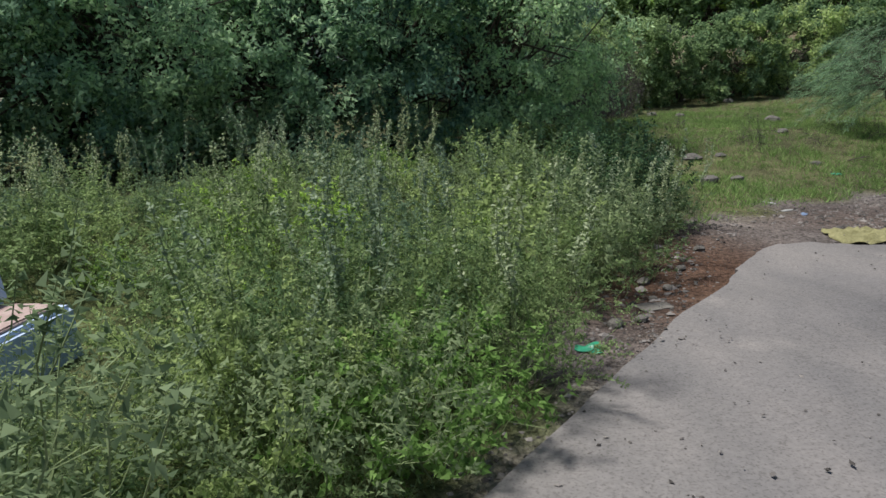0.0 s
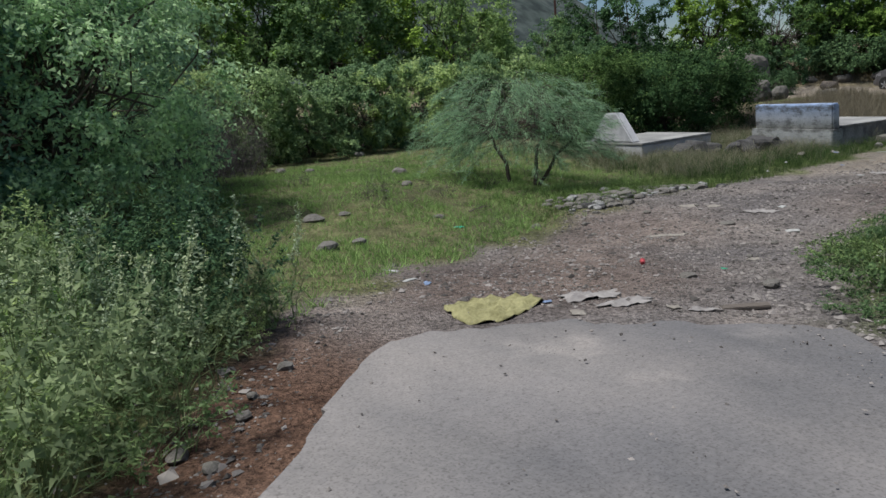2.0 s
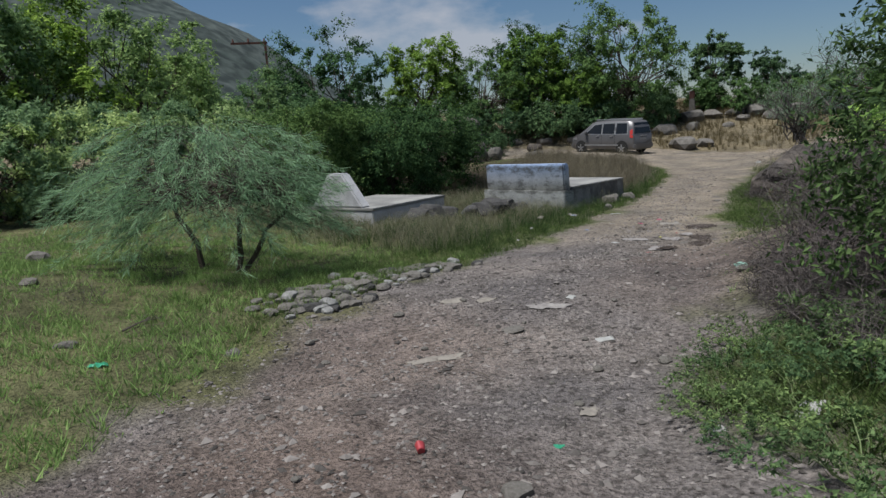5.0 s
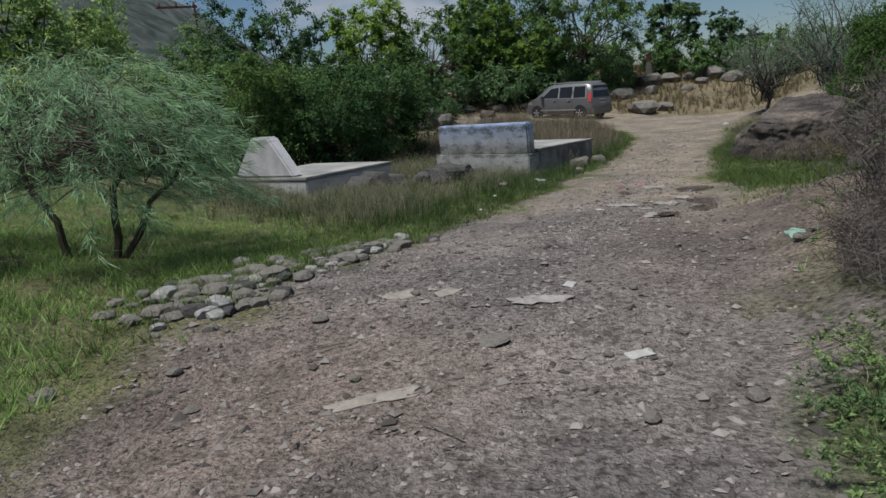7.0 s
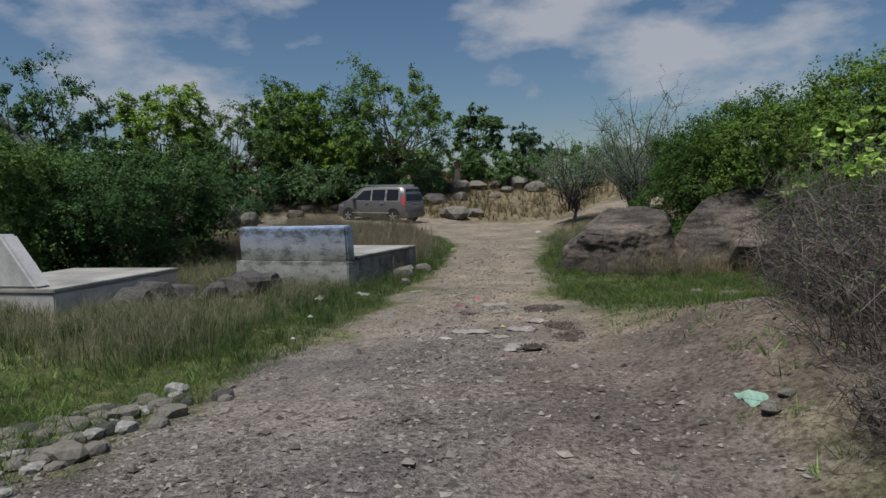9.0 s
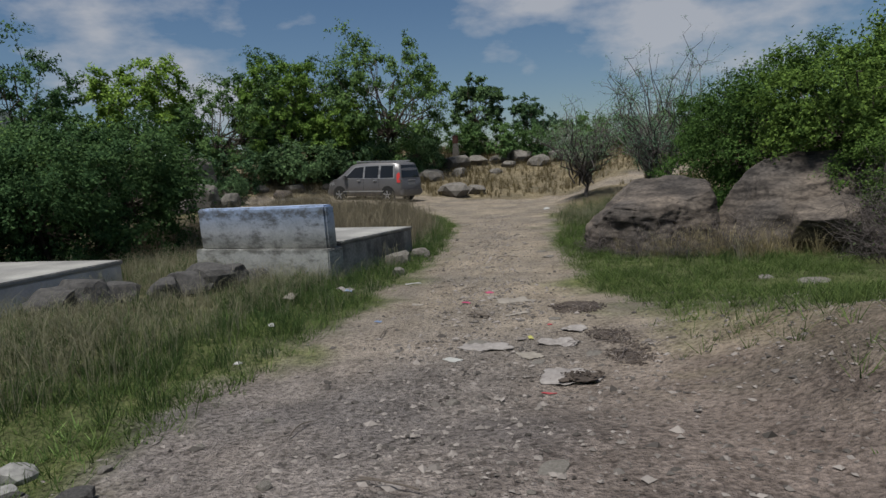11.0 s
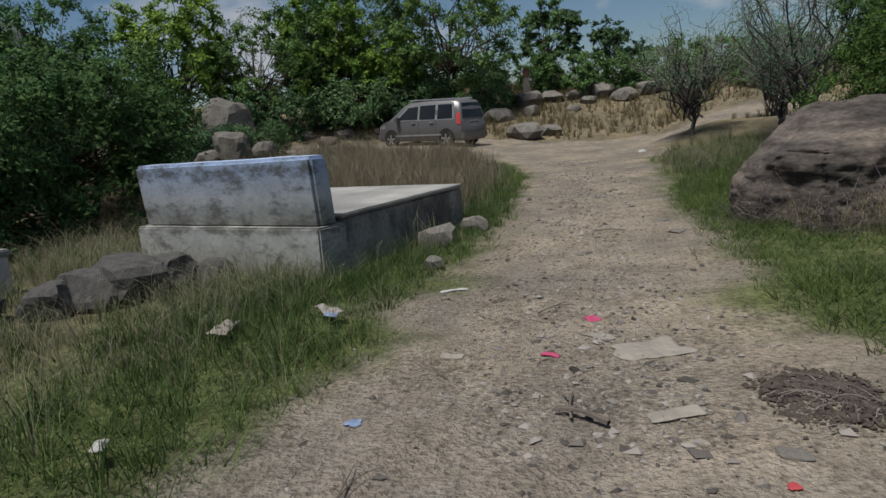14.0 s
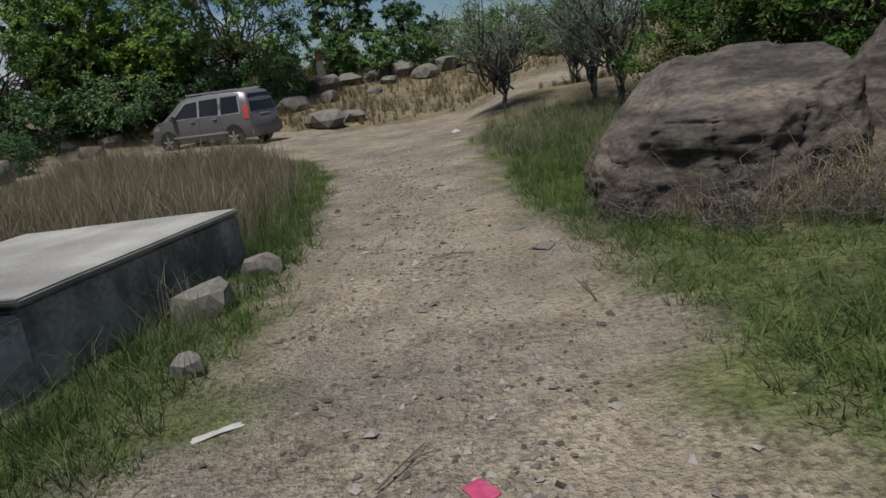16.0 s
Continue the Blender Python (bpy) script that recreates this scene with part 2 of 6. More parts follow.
def grain(x, y):
    """Smooth noise between 0 and 1 on the plan, one wave a metre."""
    x, y = np.asarray(x, float), np.asarray(y, float)
    i, j = np.floor(x).astype(int), np.floor(y).astype(int)
    u, v = x - i, y - j
    u, v = u * u * (3 - 2 * u), v * v * (3 - 2 * v)
    a, b = _lat[i % 256, j % 256], _lat[(i + 1) % 256, j % 256]
    c, d = _lat[i % 256, (j + 1) % 256], _lat[(i + 1) % 256, (j + 1) % 256]
    return (a * (1 - u) + b * u) * (1 - v) + (c * (1 - u) + d * u) * v


LANE_LEFT = ((-7, -6), (-2, -0.6), (0.2, 2.4), (1.4, 4.8), (2.2, 6.5), (3.2, 7.7), (4.5, 8.8), (5.9, 9.6), (8.2, 10.8), (9.9, 11.2), (12.5, 11.8), (14.2, 12.0),
             (17.7, 12.6), (19.1, 12.9), (22, 13.3), (26.5, 14.4), (29, 15.2), (33, 17.0), (34.6, 19.5), (35.2, 25), (34, 34), (30, 48))
LANE_RIGHT = ((-1, -9), (2.4, -2), (4.6, 2.4), (6.2, 4.8), (8.1, 6.6), (8.8, 7.0), (10.2, 7.3), (12.3, 7.9), (15.5, 9.2), (18.5, 10.0), (19.8, 10.6), (23.2, 11.5),
              (28.8, 12.7), (32, 13.5), (36.5, 13.6), (41, 12.5), (45, 9), (47, 9.5), (43, 15), (41.8, 19), (41.5, 26), (39.5, 34), (36, 48))
LANE = LANE_LEFT + LANE_RIGHT[::-1]


def lane_distance(x, y):
    """Metres outside the trodden lane; negative inside."""
    x, y = np.asarray(x, float), np.asarray(y, float)
    best, inside = np.full(x.shape, 1e9), np.zeros(x.shape, bool)
    for (ax, ay), (bx, by) in zip(LANE, LANE[1:] + LANE[:1]):
        dx, dy = bx - ax, by - ay
        t = np.clip(((x - ax) * dx + (y - ay) * dy) / (dx * dx + dy * dy), 0, 1)
        best = np.minimum(best, np.hypot(ax + t * dx - x, ay + t * dy - y))
        if ay != by:
            inside ^= ((ay > y) != (by > y)) & (x < (y - ay) * dx / dy + ax)
    return np.where(inside, -best, best)


def height(x, y):
    """The ground's height at a place of the plan."""
    x, y = np.asarray(x, float), np.asarray(y, float)
    s, v = 0.75 * x + 0.66 * y, -0.66 * x + 0.75 * y
    z = 1.2 - 0.36 * smooth(-2, 7, s) - 0.62 * smooth(4, 13, s) - 0.27 * smooth(13, 22, s) + 0.05 * smooth(22, 36, s)
    z += 0.14 * smooth(12, 15, s) * smooth(17.9, 15.6, s)
    z += 0.30 * smooth(3, 7, v) + 0.035 * np.clip(y - 13, 0, 14) * smooth(20, 12, x)
    z += 0.45 * smooth(-0.3, 1.5, 0.95 * (0.327 * x + 3.95 - y)) * smooth(6.6, 9, x) * smooth(20, 14, x)
    z += 0.55 * smooth(16, 25, y) * smooth(26, 34, x) + 0.65 * smooth(34.5, 38, x) * smooth(15, 12, y)
    z += 2.5 * smooth(40.5, 57, x + 0.1 * (y - 20)) + 0.8 * smooth(26, 32, y) * smooth(38, 44, x)
    z -= 0.10 * np.exp(-((x - 1.5) ** 2 + (y - 5.3) ** 2) / 0.7)
    near = smooth(70, 40, np.hypot(x - 14, y - 12))
    rough = 0.05 * (grain(x * 0.9, y * 0.9) - 0.5) + 0.030 * (grain(x * 3.1 + 40, y * 3.1) - 0.5) + 0.016 * (grain(x * 7.3, y * 7.3 + 30) - 0.5)
    return z + near * rough


def hz(x, y):
    return float(height(x, y))


def part(name, bm, mat, parent, label=""):
    """Links a bmesh, or a mesh, as one object under a thing."""
    me = bm
    if isinstance(bm, bmesh.types.BMesh):
        me = bpy.data.meshes.new(name)
        bm.to_mesh(me)
        bm.free()
    if not me.materials:
        me.materials.append(mat)
    ob = new(name, me)
    ob.parent = parent
    return tagged(ob, label)


def thing(name, label, category, x=0, y=0, z=None, rz=0, group="", kind=""):
    e = new(name)
    e.empty_display_size = 0.2
    e.matrix_basis = pose(x, y, hz(x, y) if z is None else z, 0, 0, rz)
    return tagged(e, label, category, group, kind)


def grid_mesh(name, V, F, mat, soft=False):
    me = bpy.data.meshes.new(name)
    me.from_pydata(V.tolist() if hasattr(V, "tolist") else V, [], F.tolist() if hasattr(F, "tolist") else F)
    me.materials.append(mat)
    if soft:
        me.polygons.foreach_set("use_smooth", [True] * len(me.polygons))
    me.update()
    return me


# ---- the ground: one sheet to the horizon ----
def lines(a, b, step, far):
    near = list(np.arange(a, b + step, step))
    grow, d, p = [], step, near[-1]
    while p < far:
        d *= 1.28
        p += d
        grow.append(p)
    back, d, p = [], step, near[0]
    while p > -far:
        d *= 1.28
        p -= d
        back.append(p)
    return np.array(back[::-1] + near + grow)


gx, gy = lines(-8, 42, 0.19, 1800), lines(-3, 30, 0.19, 1800)
X, Y = np.meshgrid(gx, gy)
Z = height(X, Y)
nx = len(gx)
idx = np.arange(len(gx) * len(gy)).reshape(len(gy), nx)
quads = np.stack([idx[:-1, :-1], idx[:-1, 1:], idx[1:, 1:], idx[1:, :-1]], -1).reshape(-1, 4)


def ground_material():
    m = bpy.data.materials.new("earth")
    m.use_nodes = True
    n, l = m.node_tree.nodes, m.node_tree.links
    b = n["Principled BSDF"]
    b.inputs["Roughness"].default_value, b.inputs["Specular IOR Level"].default_value = 0.95, 0.15
    tc = n.new("ShaderNodeTexCoord")

    def noise_node(scale, detail=5):
        t = n.new("ShaderNodeTexNoise")
        t.inputs["Scale"].default_value, t.inputs["Detail"].default_value = scale, detail
        l.new(tc.outputs["Object"], t.inputs["Vector"])
        return t.outputs["Fac"]

    def ramp(fac, *stops):
        r = n.new("ShaderNodeValToRGB")
        while len(r.color_ramp.elements) < len(stops):
            r.color_ramp.elements.new(0.5)
        for e, (p, c) in zip(r.color_ramp.elements, stops):
            e.position, e.color = p, (*c, 1)
        l.new(fac, r.inputs["Fac"])
        return r.outputs["Color"]

    def mix(fac, a, c, blend="MIX"):
        k = n.new("ShaderNodeMix")
        k.data_type, k.blend_type = "RGBA", blend
        if isinstance(fac, float):
            k.inputs["Factor"].default_value = fac
        else:
            l.new(fac, k.inputs["Factor"])
        l.new(a, k.inputs["A"])
        l.new(c, k.inputs["B"])
        return k.outputs["Result"]

    def zone(name):
        a = n.new("ShaderNodeAttribute")
        a.attribute_name = name
        return a.outputs["Fac"]

    big, mid, fine, grit = noise_node(0.6), noise_node(3.0), noise_node(22.0, 7), noise_node(75.0)
    dirt = ramp(mid, (0.3, (0.186, 0.168, 0.160)), (0.7, (0.312, 0.284, 0.272)))
    sand = ramp(mid, (0.3, (0.240, 0.208, 0.168)), (0.7, (0.352, 0.310, 0.254)))
    red = ramp(mid, (0.3, (0.102, 0.061, 0.044)), (0.7, (0.181, 0.115, 0.085)))
    soil = ramp(mid, (0.3, (0.070, 0.088, 0.034)), (0.7, (0.160, 0.180, 0.075)))
    col = mix(zone("sand"), dirt, sand)
    col = mix(zone("red"), col, red)
    cells = n.new("ShaderNodeTexVoronoi")
    cells.inputs["Scale"].default_value = 34
    l.new(tc.outputs["Object"], cells.inputs["Vector"])
    tint = n.new("ShaderNodeRGBToBW")
    l.new(cells.outputs["Color"], tint.inputs["Color"])
    col = mix(0.5, col, ramp(tint.outputs["Val"], (0.2, (0.78, 0.77, 0.76)), (0.8, (1.20, 1.19, 1.18))), "MULTIPLY")
    plain = mix(zone("sand"), dirt, sand)
    col = mix(0.9, col, ramp(cells.outputs["Distance"], (0.30, (1.04, 1.04, 1.04)), (0.62, (0.84, 0.83, 0.82))), "MULTIPLY")
    trod = n.new("ShaderNodeMath")
    trod.operation = "MULTIPLY"
    l.new(zone("sand"), trod.inputs[0])
    l.new(ramp(noise_node(1.1, 6), (0.42, (0.15, 0.15, 0.15)), (0.58, (0.95, 0.95, 0.95))), trod.inputs[1])
    col = mix(trod.outputs[0], col, plain)
    dry = ramp(mid, (0.3, (0.150, 0.125, 0.078)), (0.7, (0.270, 0.232, 0.155)))
    soil = mix(zone("dry"), soil, dry)
    col = mix(zone("grass"), col, soil)
    speck = ramp(fine, (0.34, (0.34, 0.33, 0.32)), (0.50, (1, 1, 1)), (0.70, (1.36, 1.35, 1.33)))
    less = n.new("ShaderNodeMath")
    less.operation = "MULTIPLY_ADD"
    less.inputs[1].default_value, less.inputs[2].default_value = -0.45, 0.8
    l.new(trod.outputs[0], less.inputs[0])
    col = mix(less.outputs[0], col, speck, "MULTIPLY")
    blotch = ramp(big, (0.35, (0.76, 0.77, 0.79)), (0.65, (1.20, 1.17, 1.12)))
    col = mix(1.0, col, blotch, "MULTIPLY")
    l.new(col, b.inputs["Base Color"])
    add = n.new("ShaderNodeMath")
    add.operation = "ADD"
    dome = n.new("ShaderNodeMath")
    dome.operation = "MULTIPLY_ADD"
    dome.inputs[1].default_value = -0.7
    l.new(cells.outputs["Distance"], dome.inputs[0])
    l.new(fine, dome.inputs[2])
    l.new(dome.outputs[0], add.inputs[0])
    l.new(grit, add.inputs[1])
    bp = n.new("ShaderNodeBump")
    bp.inputs["Strength"].default_value, bp.inputs["Distance"].default_value = 0.9, 0.05
    l.new(add.outputs[0], bp.inputs["Height"])
    l.new(bp.outputs["Normal"], b.inputs["Normal"])
    return m


M_EARTH = ground_material()
me = grid_mesh("ground", np.stack([X, Y, Z], -1).reshape(-1, 3), quads, M_EARTH, True)
D = lane_distance(X, Y).ravel() + 0.9 * (grain(X * 1.3, Y * 1.3) - 0.5).ravel() + 0.5 * (grain(X * 5 + 9, Y * 5) - 0.5).ravel()
xr, yr = X.ravel(), Y.ravel()
bare = smooth(3.0, 0.6, np.hypot((xr - 14.2) / 1.5, yr - 7.7))
zones = {
    "dry": np.clip(smooth(33, 37, xr) + 0.75 * smooth(2.0, 4.0, D) * smooth(13, 16, xr) * (yr > 12) + 0.8 * bare + 0.3 * smooth(13, 11, xr) * (yr > 8), 0, 1),
    "grass": smooth(-0.1, 0.55, D) * (1 - 0.75 * bare),
    "sand": np.clip(smooth(13, 19, xr) + 0.15 * bare, 0, 1) * smooth(0.9, 0.0, D - 3 * bare),
    "red": np.clip(smooth(2.2, 0.5, np.hypot(xr - 2.0, (yr - 5.8) * 0.7)) + 0.5 * smooth(2.6, 0.8, np.hypot(xr - 5.5, (yr - 8.0) * 1.2)) + 0.35 * smooth(2.5, 0.5, np.hypot(xr - 8.0, yr - 10)) + 0.45 * bare, 0, 1),
}
for key, val in zones.items():
    at = me.attributes.new(key, "FLOAT", "POINT")
    at.data.foreach_set("value", val.astype(np.float32))
tagged(new("ground", me), "stony reddish earth lane between weedy grass verges", "ground", kind="structure")


# ---- the paved end of the road ----
def along(points, n):
    p = np.array(points, float)
    d = np.r_[0, np.cumsum(np.hypot(*np.diff(p, axis=0).T))]
    t = np.linspace(0, d[-1], n)
    return np.stack([np.interp(t, d, p[:, 0]), np.interp(t, d, p[:, 1])], -1)


PAVE_LEFT = ((-6.4, -7), (-2.4, -1.4), (0.3, 2.35), (1.2, 3.7), (1.74, 4.45), (2.0, 4.75), (2.4, 5.3), (2.68, 5.78), (3.0, 6.25), (3.3, 6.52), (3.66, 6.62))
PAVE_RIGHT = ((-1.2, -9), (2.0, -2), (4.3, 2.4), (5.4, 4.1), (5.95, 4.95))


def pavement():
    n, k = 110, 44
    a, b = along(PAVE_LEFT, n), along(PAVE_RIGHT, n)
    V = []
    for i in range(n):
        for j in range(k + 1):
            t = j / k
            p = a[i] * (1 - t) + b[i] * t
            bow = math.sin(math.pi * t) * 0.15 * smooth(n - 26, n - 1, i)
            q = 0.10 * (grain(p[0] * 2.3, p[1] * 2.3) - 0.5) + 0.07 * (grain(p[0] * 8, p[1] * 8) - 0.5)
            rim = float(j == 0) + float(i == n - 1)
            x, y = p[0] + q * min(rim, 1) * 2 + 0.45 * bow, p[1] + q * min(rim, 1) * 2 + 0.7 * bow
            s, v = 0.75 * x + 0.66 * y, 0
            z = 1.2 - 0.36 * smooth(-2, 7, s) - 0.62 * smooth(4, 13, s)
            V.append((x, y, max(float(z), 0) + 0.037 + 0.012 * (grain(x * 0.8, y * 0.8) - 0.5)))
    F = [(i * (k + 1) + j, i * (k + 1) + j + 1, (i + 1) * (k + 1) + j + 1, (i + 1) * (k + 1) + j) for i in range(n - 1) for j in range(k)]
    rim = [i * (k + 1) for i in range(n)] + [(n - 1) * (k + 1) + j for j in range(1, k + 1)] + [i * (k + 1) + k for i in range(n - 2, -1, -1)]
    base = len(V)
    V += [(V[r][0] + 0.02, V[r][1] + 0.02, V[r][2] - 0.22) for r in rim]
    F += [(rim[i], base + i, base + i + 1, rim[i + 1]) for i in range(len(rim) - 1)]
    bm = bmesh.new()
    vs = [bm.verts.new(v) for v in V]
    for f in F:
        bm.faces.new([vs[i] for i in f])
    bmesh.ops.recalc_face_normals(bm, faces=bm.faces)
    ob = part("road", bm, M_CONC, None)
    tagged(ob, "grey concrete road surface with a broken crumbling end", "road", kind="structure")


pavement()


# ---- growing things ----
def unit(v):
    return v / np.maximum(np.linalg.norm(v, axis=-1, keepdims=True), 1e-9)


def leaf_sides(rng, D, face):
    """Leaves lie across the way that they face; gives their grain and their side."""
    N = unit(face + rng.normal(size=D.shape) * 0.5)
    D = unit(D)
    D = unit(D - 0.75 * N * np.sum(D * N, axis=1, keepdims=True))
    return D, unit(np.cross(D, N))


def leaf_quads(rng, P, D, length, width, face=np.array([0, 0, 1.0])):
    """Pointed leaves at P that grow along D: four corners each, with a slight fold."""
    n = len(P)
    D, side = leaf_sides(rng, D, face)
    up = np.cross(side, D)
    L = (length * rng.uniform(0.6, 1.3, n))[:, None]
    W = (width * rng.uniform(0.7, 1.2, n))[:, None]
    mid = P + D * L * 0.45
    V = np.stack([P, mid + side * W * 0.5 + up * W * 0.12, P + D * L, mid - side * W * 0.5 + up * W * 0.12], 1).reshape(-1, 3)
    return V, np.arange(4 * n).reshape(-1, 4)


def leaf_tris(rng, P, D, length, width, face=np.array([0, 0, 1.0])):
    """Small leaves of trees that stand farther off: three corners each."""
    n = len(P)
    D, side = leaf_sides(rng, D, face)
    side = side * (width * rng.uniform(0.35, 0.65, n))[:, None]
    V = np.stack([P + side, P - side, P + D * (length * rng.uniform(0.6, 1.3, n))[:, None]], 1).reshape(-1, 3)
    return V, np.arange(3 * n).reshape(-1, 3)


def tubes(lines_, sides=5):
    """Tapered stems: a list of (points, radius at the foot, radius at the tip)."""
    V, F, base = [], [], 0
    for pts, r0, r1 in lines_:
        p = np.asarray(pts, float)
        m = len(p)
        t = unit(np.gradient(p, axis=0))
        a = unit(np.cross(t, np.array([0.31, 0.17, 0.93]) if abs(t[0][2]) < 0.9 else np.array([1.0, 0.2, 0.1])))
        b = np.cross(t, a)
        ang = np.arange(sides) * 2 * math.pi / sides
        rad = np.linspace(r0, r1, m)[:, None, None]
        ring = p[:, None] + rad * (a[:, None] * np.cos(ang)[None, :, None] + b[:, None] * np.sin(ang)[None, :, None])
        V.append(ring.reshape(-1, 3))
        for i in range(m - 1):
            for j in range(sides):
                k = (j + 1) % sides
                F.append((base + i * sides + j, base + i * sides + k, base + (i + 1) * sides + k, base + (i + 1) * sides + j))
        base += m * sides
    return np.concatenate(V), F


def bend(rng, a, b, n=6, wobble=0.08, droop=0.0):
    a, b = np.array(a, float), np.array(b, float)
    t = np.linspace(0, 1, n)[:, None]
    d = np.linalg.norm(b - a)
    w = rng.normal(size=(n, 3)) * wobble * d * np.sin(math.pi * t)
    p = a + (b - a) * t + w
    p[:, 2] -= droop * d * (t[:, 0] ** 2)
    return p


def weed_meshes(seed, tall, spread, stems, leaves, leaf, mat):
    """Bushy weed: leaning stems from one root that part into sprigs, each sprig crowded with leaves."""
    rng = np.random.RandomState(seed)
    tb, P, D, N = [], [], [], []
    for _ in range(stems):
        ang, out = rng.uniform(0, 2 * math.pi), spread * math.sqrt(rng.uniform(0, 1))
        root = np.array([math.cos(ang), math.sin(ang), 0]) * out * 0.35
        tip = np.array([math.cos(ang) * out * 1.2, math.sin(ang) * out * 1.2, tall * rng.uniform(0.6, 1.1) * (1 - 0.42 * (out / spread) ** 2)])
        p = bend(rng, root, tip, 5, 0.06)
        tb.append((p, 0.004, 0.0012))
        k = 7
        t = np.sort(rng.beta(2.4, 1.0, k))
        t[-1] = 1.0
        start = np.stack([np.interp(t, np.linspace(0, 1, 5), p[:, c]) for c in range(3)], -1)
        way = unit(rng.normal(size=(k, 3)) * np.array([1, 1, 0.45]) + np.array([math.cos(ang) * 0.5, math.sin(ang) * 0.5, 0.55]))
        way[-1] = unit(tip - root + rng.normal(size=3) * 0.1)
        run = (0.13 + 0.10 * rng.rand(k)) * (tall / 0.8) * (1.25 - 0.5 * t)
        for i in range(k):
            if i % 2 == 0:
                tb.append((np.stack([start[i], start[i] + way[i] * run[i]]), 0.002, 0.001))
        w = rng.randint(0, k, leaves)
        u = rng.beta(1.3, 0.9, leaves)
        P.append(start[w] + way[w] * (run[w] * u)[:, None] + rng.normal(size=(leaves, 3)) * 0.010)
        D.append(way[w] * 0.7 + rng.normal(size=(leaves, 3)) * 0.8)
        N.append(way[w] * 0.5 + unit(tip - root) * 0.3 + np.array([math.cos(ang) * 0.3, math.sin(ang) * 0.3, 0.5]))
    V, F = leaf_tris(rng, np.concatenate(P), np.concatenate(D), leaf * 1.1, leaf * 0.62, np.concatenate(N))
    return grid_mesh("stalk", *tubes(tb, 3), M_STEM), grid_mesh("foliage", V, F, mat)


def crown_meshes(seed, tall, wide, clumps, per, leaf, mat, low=0.25, trunk=0.09, stems=1, loose=0.15, bark=None, square=0.5):
    """Tree or bush: trunk, limbs to each clump, clumps of leaves spread over an uneven crown."""
    rng = np.random.RandomState(seed)
    tb, P, D, N = [], [], [], []
    far_off = leaf > 0.09
    feet = [(rng.normal() * 0.12 * (stems > 1) * wide * 0.4, rng.normal() * 0.12 * (stems > 1) * wide * 0.4, -0.1) for _ in range(stems)]
    forks = []
    for f in feet:
        top = (f[0] * 2 + rng.normal() * 0.1 * wide, f[1] * 2 + rng.normal() * 0.1 * wide, tall * max(low + 0.12, 0.3))
        tb.append((bend(rng, f, top, 6, 0.05), trunk, trunk * 0.6))
        forks.append(np.array(top))
    lobes = [(rng.uniform(0, 6.28), rng.uniform(-0.3, 0.9), rng.uniform(0.7, 1.25)) for _ in range(9)]
    for c in range(clumps):
        ang, el = rng.uniform(0, 2 * math.pi), rng.uniform(-0.75 if low > 0.1 else -1.05, 1.0)
        r = rng.uniform(0.25, 1) ** 0.4
        for la, le, lk in lobes:
            w = math.exp(-((math.cos(ang - la) - 1) ** 2 * 2 + (el - le) ** 2 * 3))
            r *= 1 + (lk - 1) * w
        flat_ = math.sqrt(max(0, 1 - el * el)) ** square if el > 0 or low > 0.1 else 1 - 0.2 * el * el
        mid = np.array([math.cos(ang) * flat_ * wide * r, math.sin(ang) * flat_ * wide * r, tall * (low + (1 - low) * (0.5 + 0.5 * el * r))])
        fork = forks[rng.randint(len(forks))]
        if c % 2 == 0:
            tb.append((bend(rng, fork, mid, 5, 0.10), trunk * 0.32, 0.006))
        size = loose * wide * rng.uniform(0.6, 1.3)
        k = int(per * rng.uniform(0.6, 1.4) * (1.8 if far_off else 1.0))
        m = 9
        out = unit(mid - np.array([0, 0, tall * (low + 0.3 * (1 - low))]))
        way = unit(rng.normal(size=(m, 3)) * np.array([1, 1, 0.7]) + out * 0.55 + np.array([0, 0, 0.15]))
        run = size * rng.uniform(0.9, 2.1, m)
        w = rng.randint(0, m, k)
        u = rng.beta(1.4, 1.0, k)
        sag = np.zeros((k, 3))
        sag[:, 2] = -0.30 * run[w] * u * u
        spot = mid + way[w] * (run[w] * u)[:, None] + sag + rng.normal(size=(k, 3)) * size * 0.17
        P.append(spot)
        D.append(way[w] * 0.8 + rng.normal(size=(k, 3)) * 0.75)
        N.append(unit(spot - mid) * 0.8 + out * 0.3 + np.array([0, 0, 0.5]))
    P, D, N = np.concatenate(P), np.concatenate(D), np.concatenate(N)
    P[:, 2] = np.maximum(P[:, 2], 0.03 + 0.1 * rng.rand(len(P)))
    V, F = leaf_tris(rng, P, D, leaf * 0.75, leaf * 0.50, N) if far_off else leaf_quads(rng, P, D, leaf * 1.1, leaf * 0.45, N)
    return grid_mesh("trunk", *tubes(tb, 5), bark or M_BARK), grid_mesh("crown", V, F, mat)


def plant(name, meshes, parts, label, category, places, group=""):
    """The first plant with its parts, then copies. places: x, y, scale, turn."""
    rng = random.Random(len(name) + len(places))
    x, y, s, turn = places[0]
    first = thing(name, label, category, x, y, hz(x, y) - 0.02, turn, group if len(places) > 1 else "")
    first.scale = (s, s, s)
    for me_, p in zip(meshes, parts):
        ob = part(p, me_, None, first)
        if p in ("stalk", "foliage", "tangle", "shoot"):
            tagged(ob, kind="stuff")
    for x, y, s, turn in places[1:]:
        c = copy_thing(first, pose(x, y, hz(x, y) - 0.02, 0, 0, turn))
        c.scale = (s, s, s * rng.uniform(0.9, 1.1))
    return first


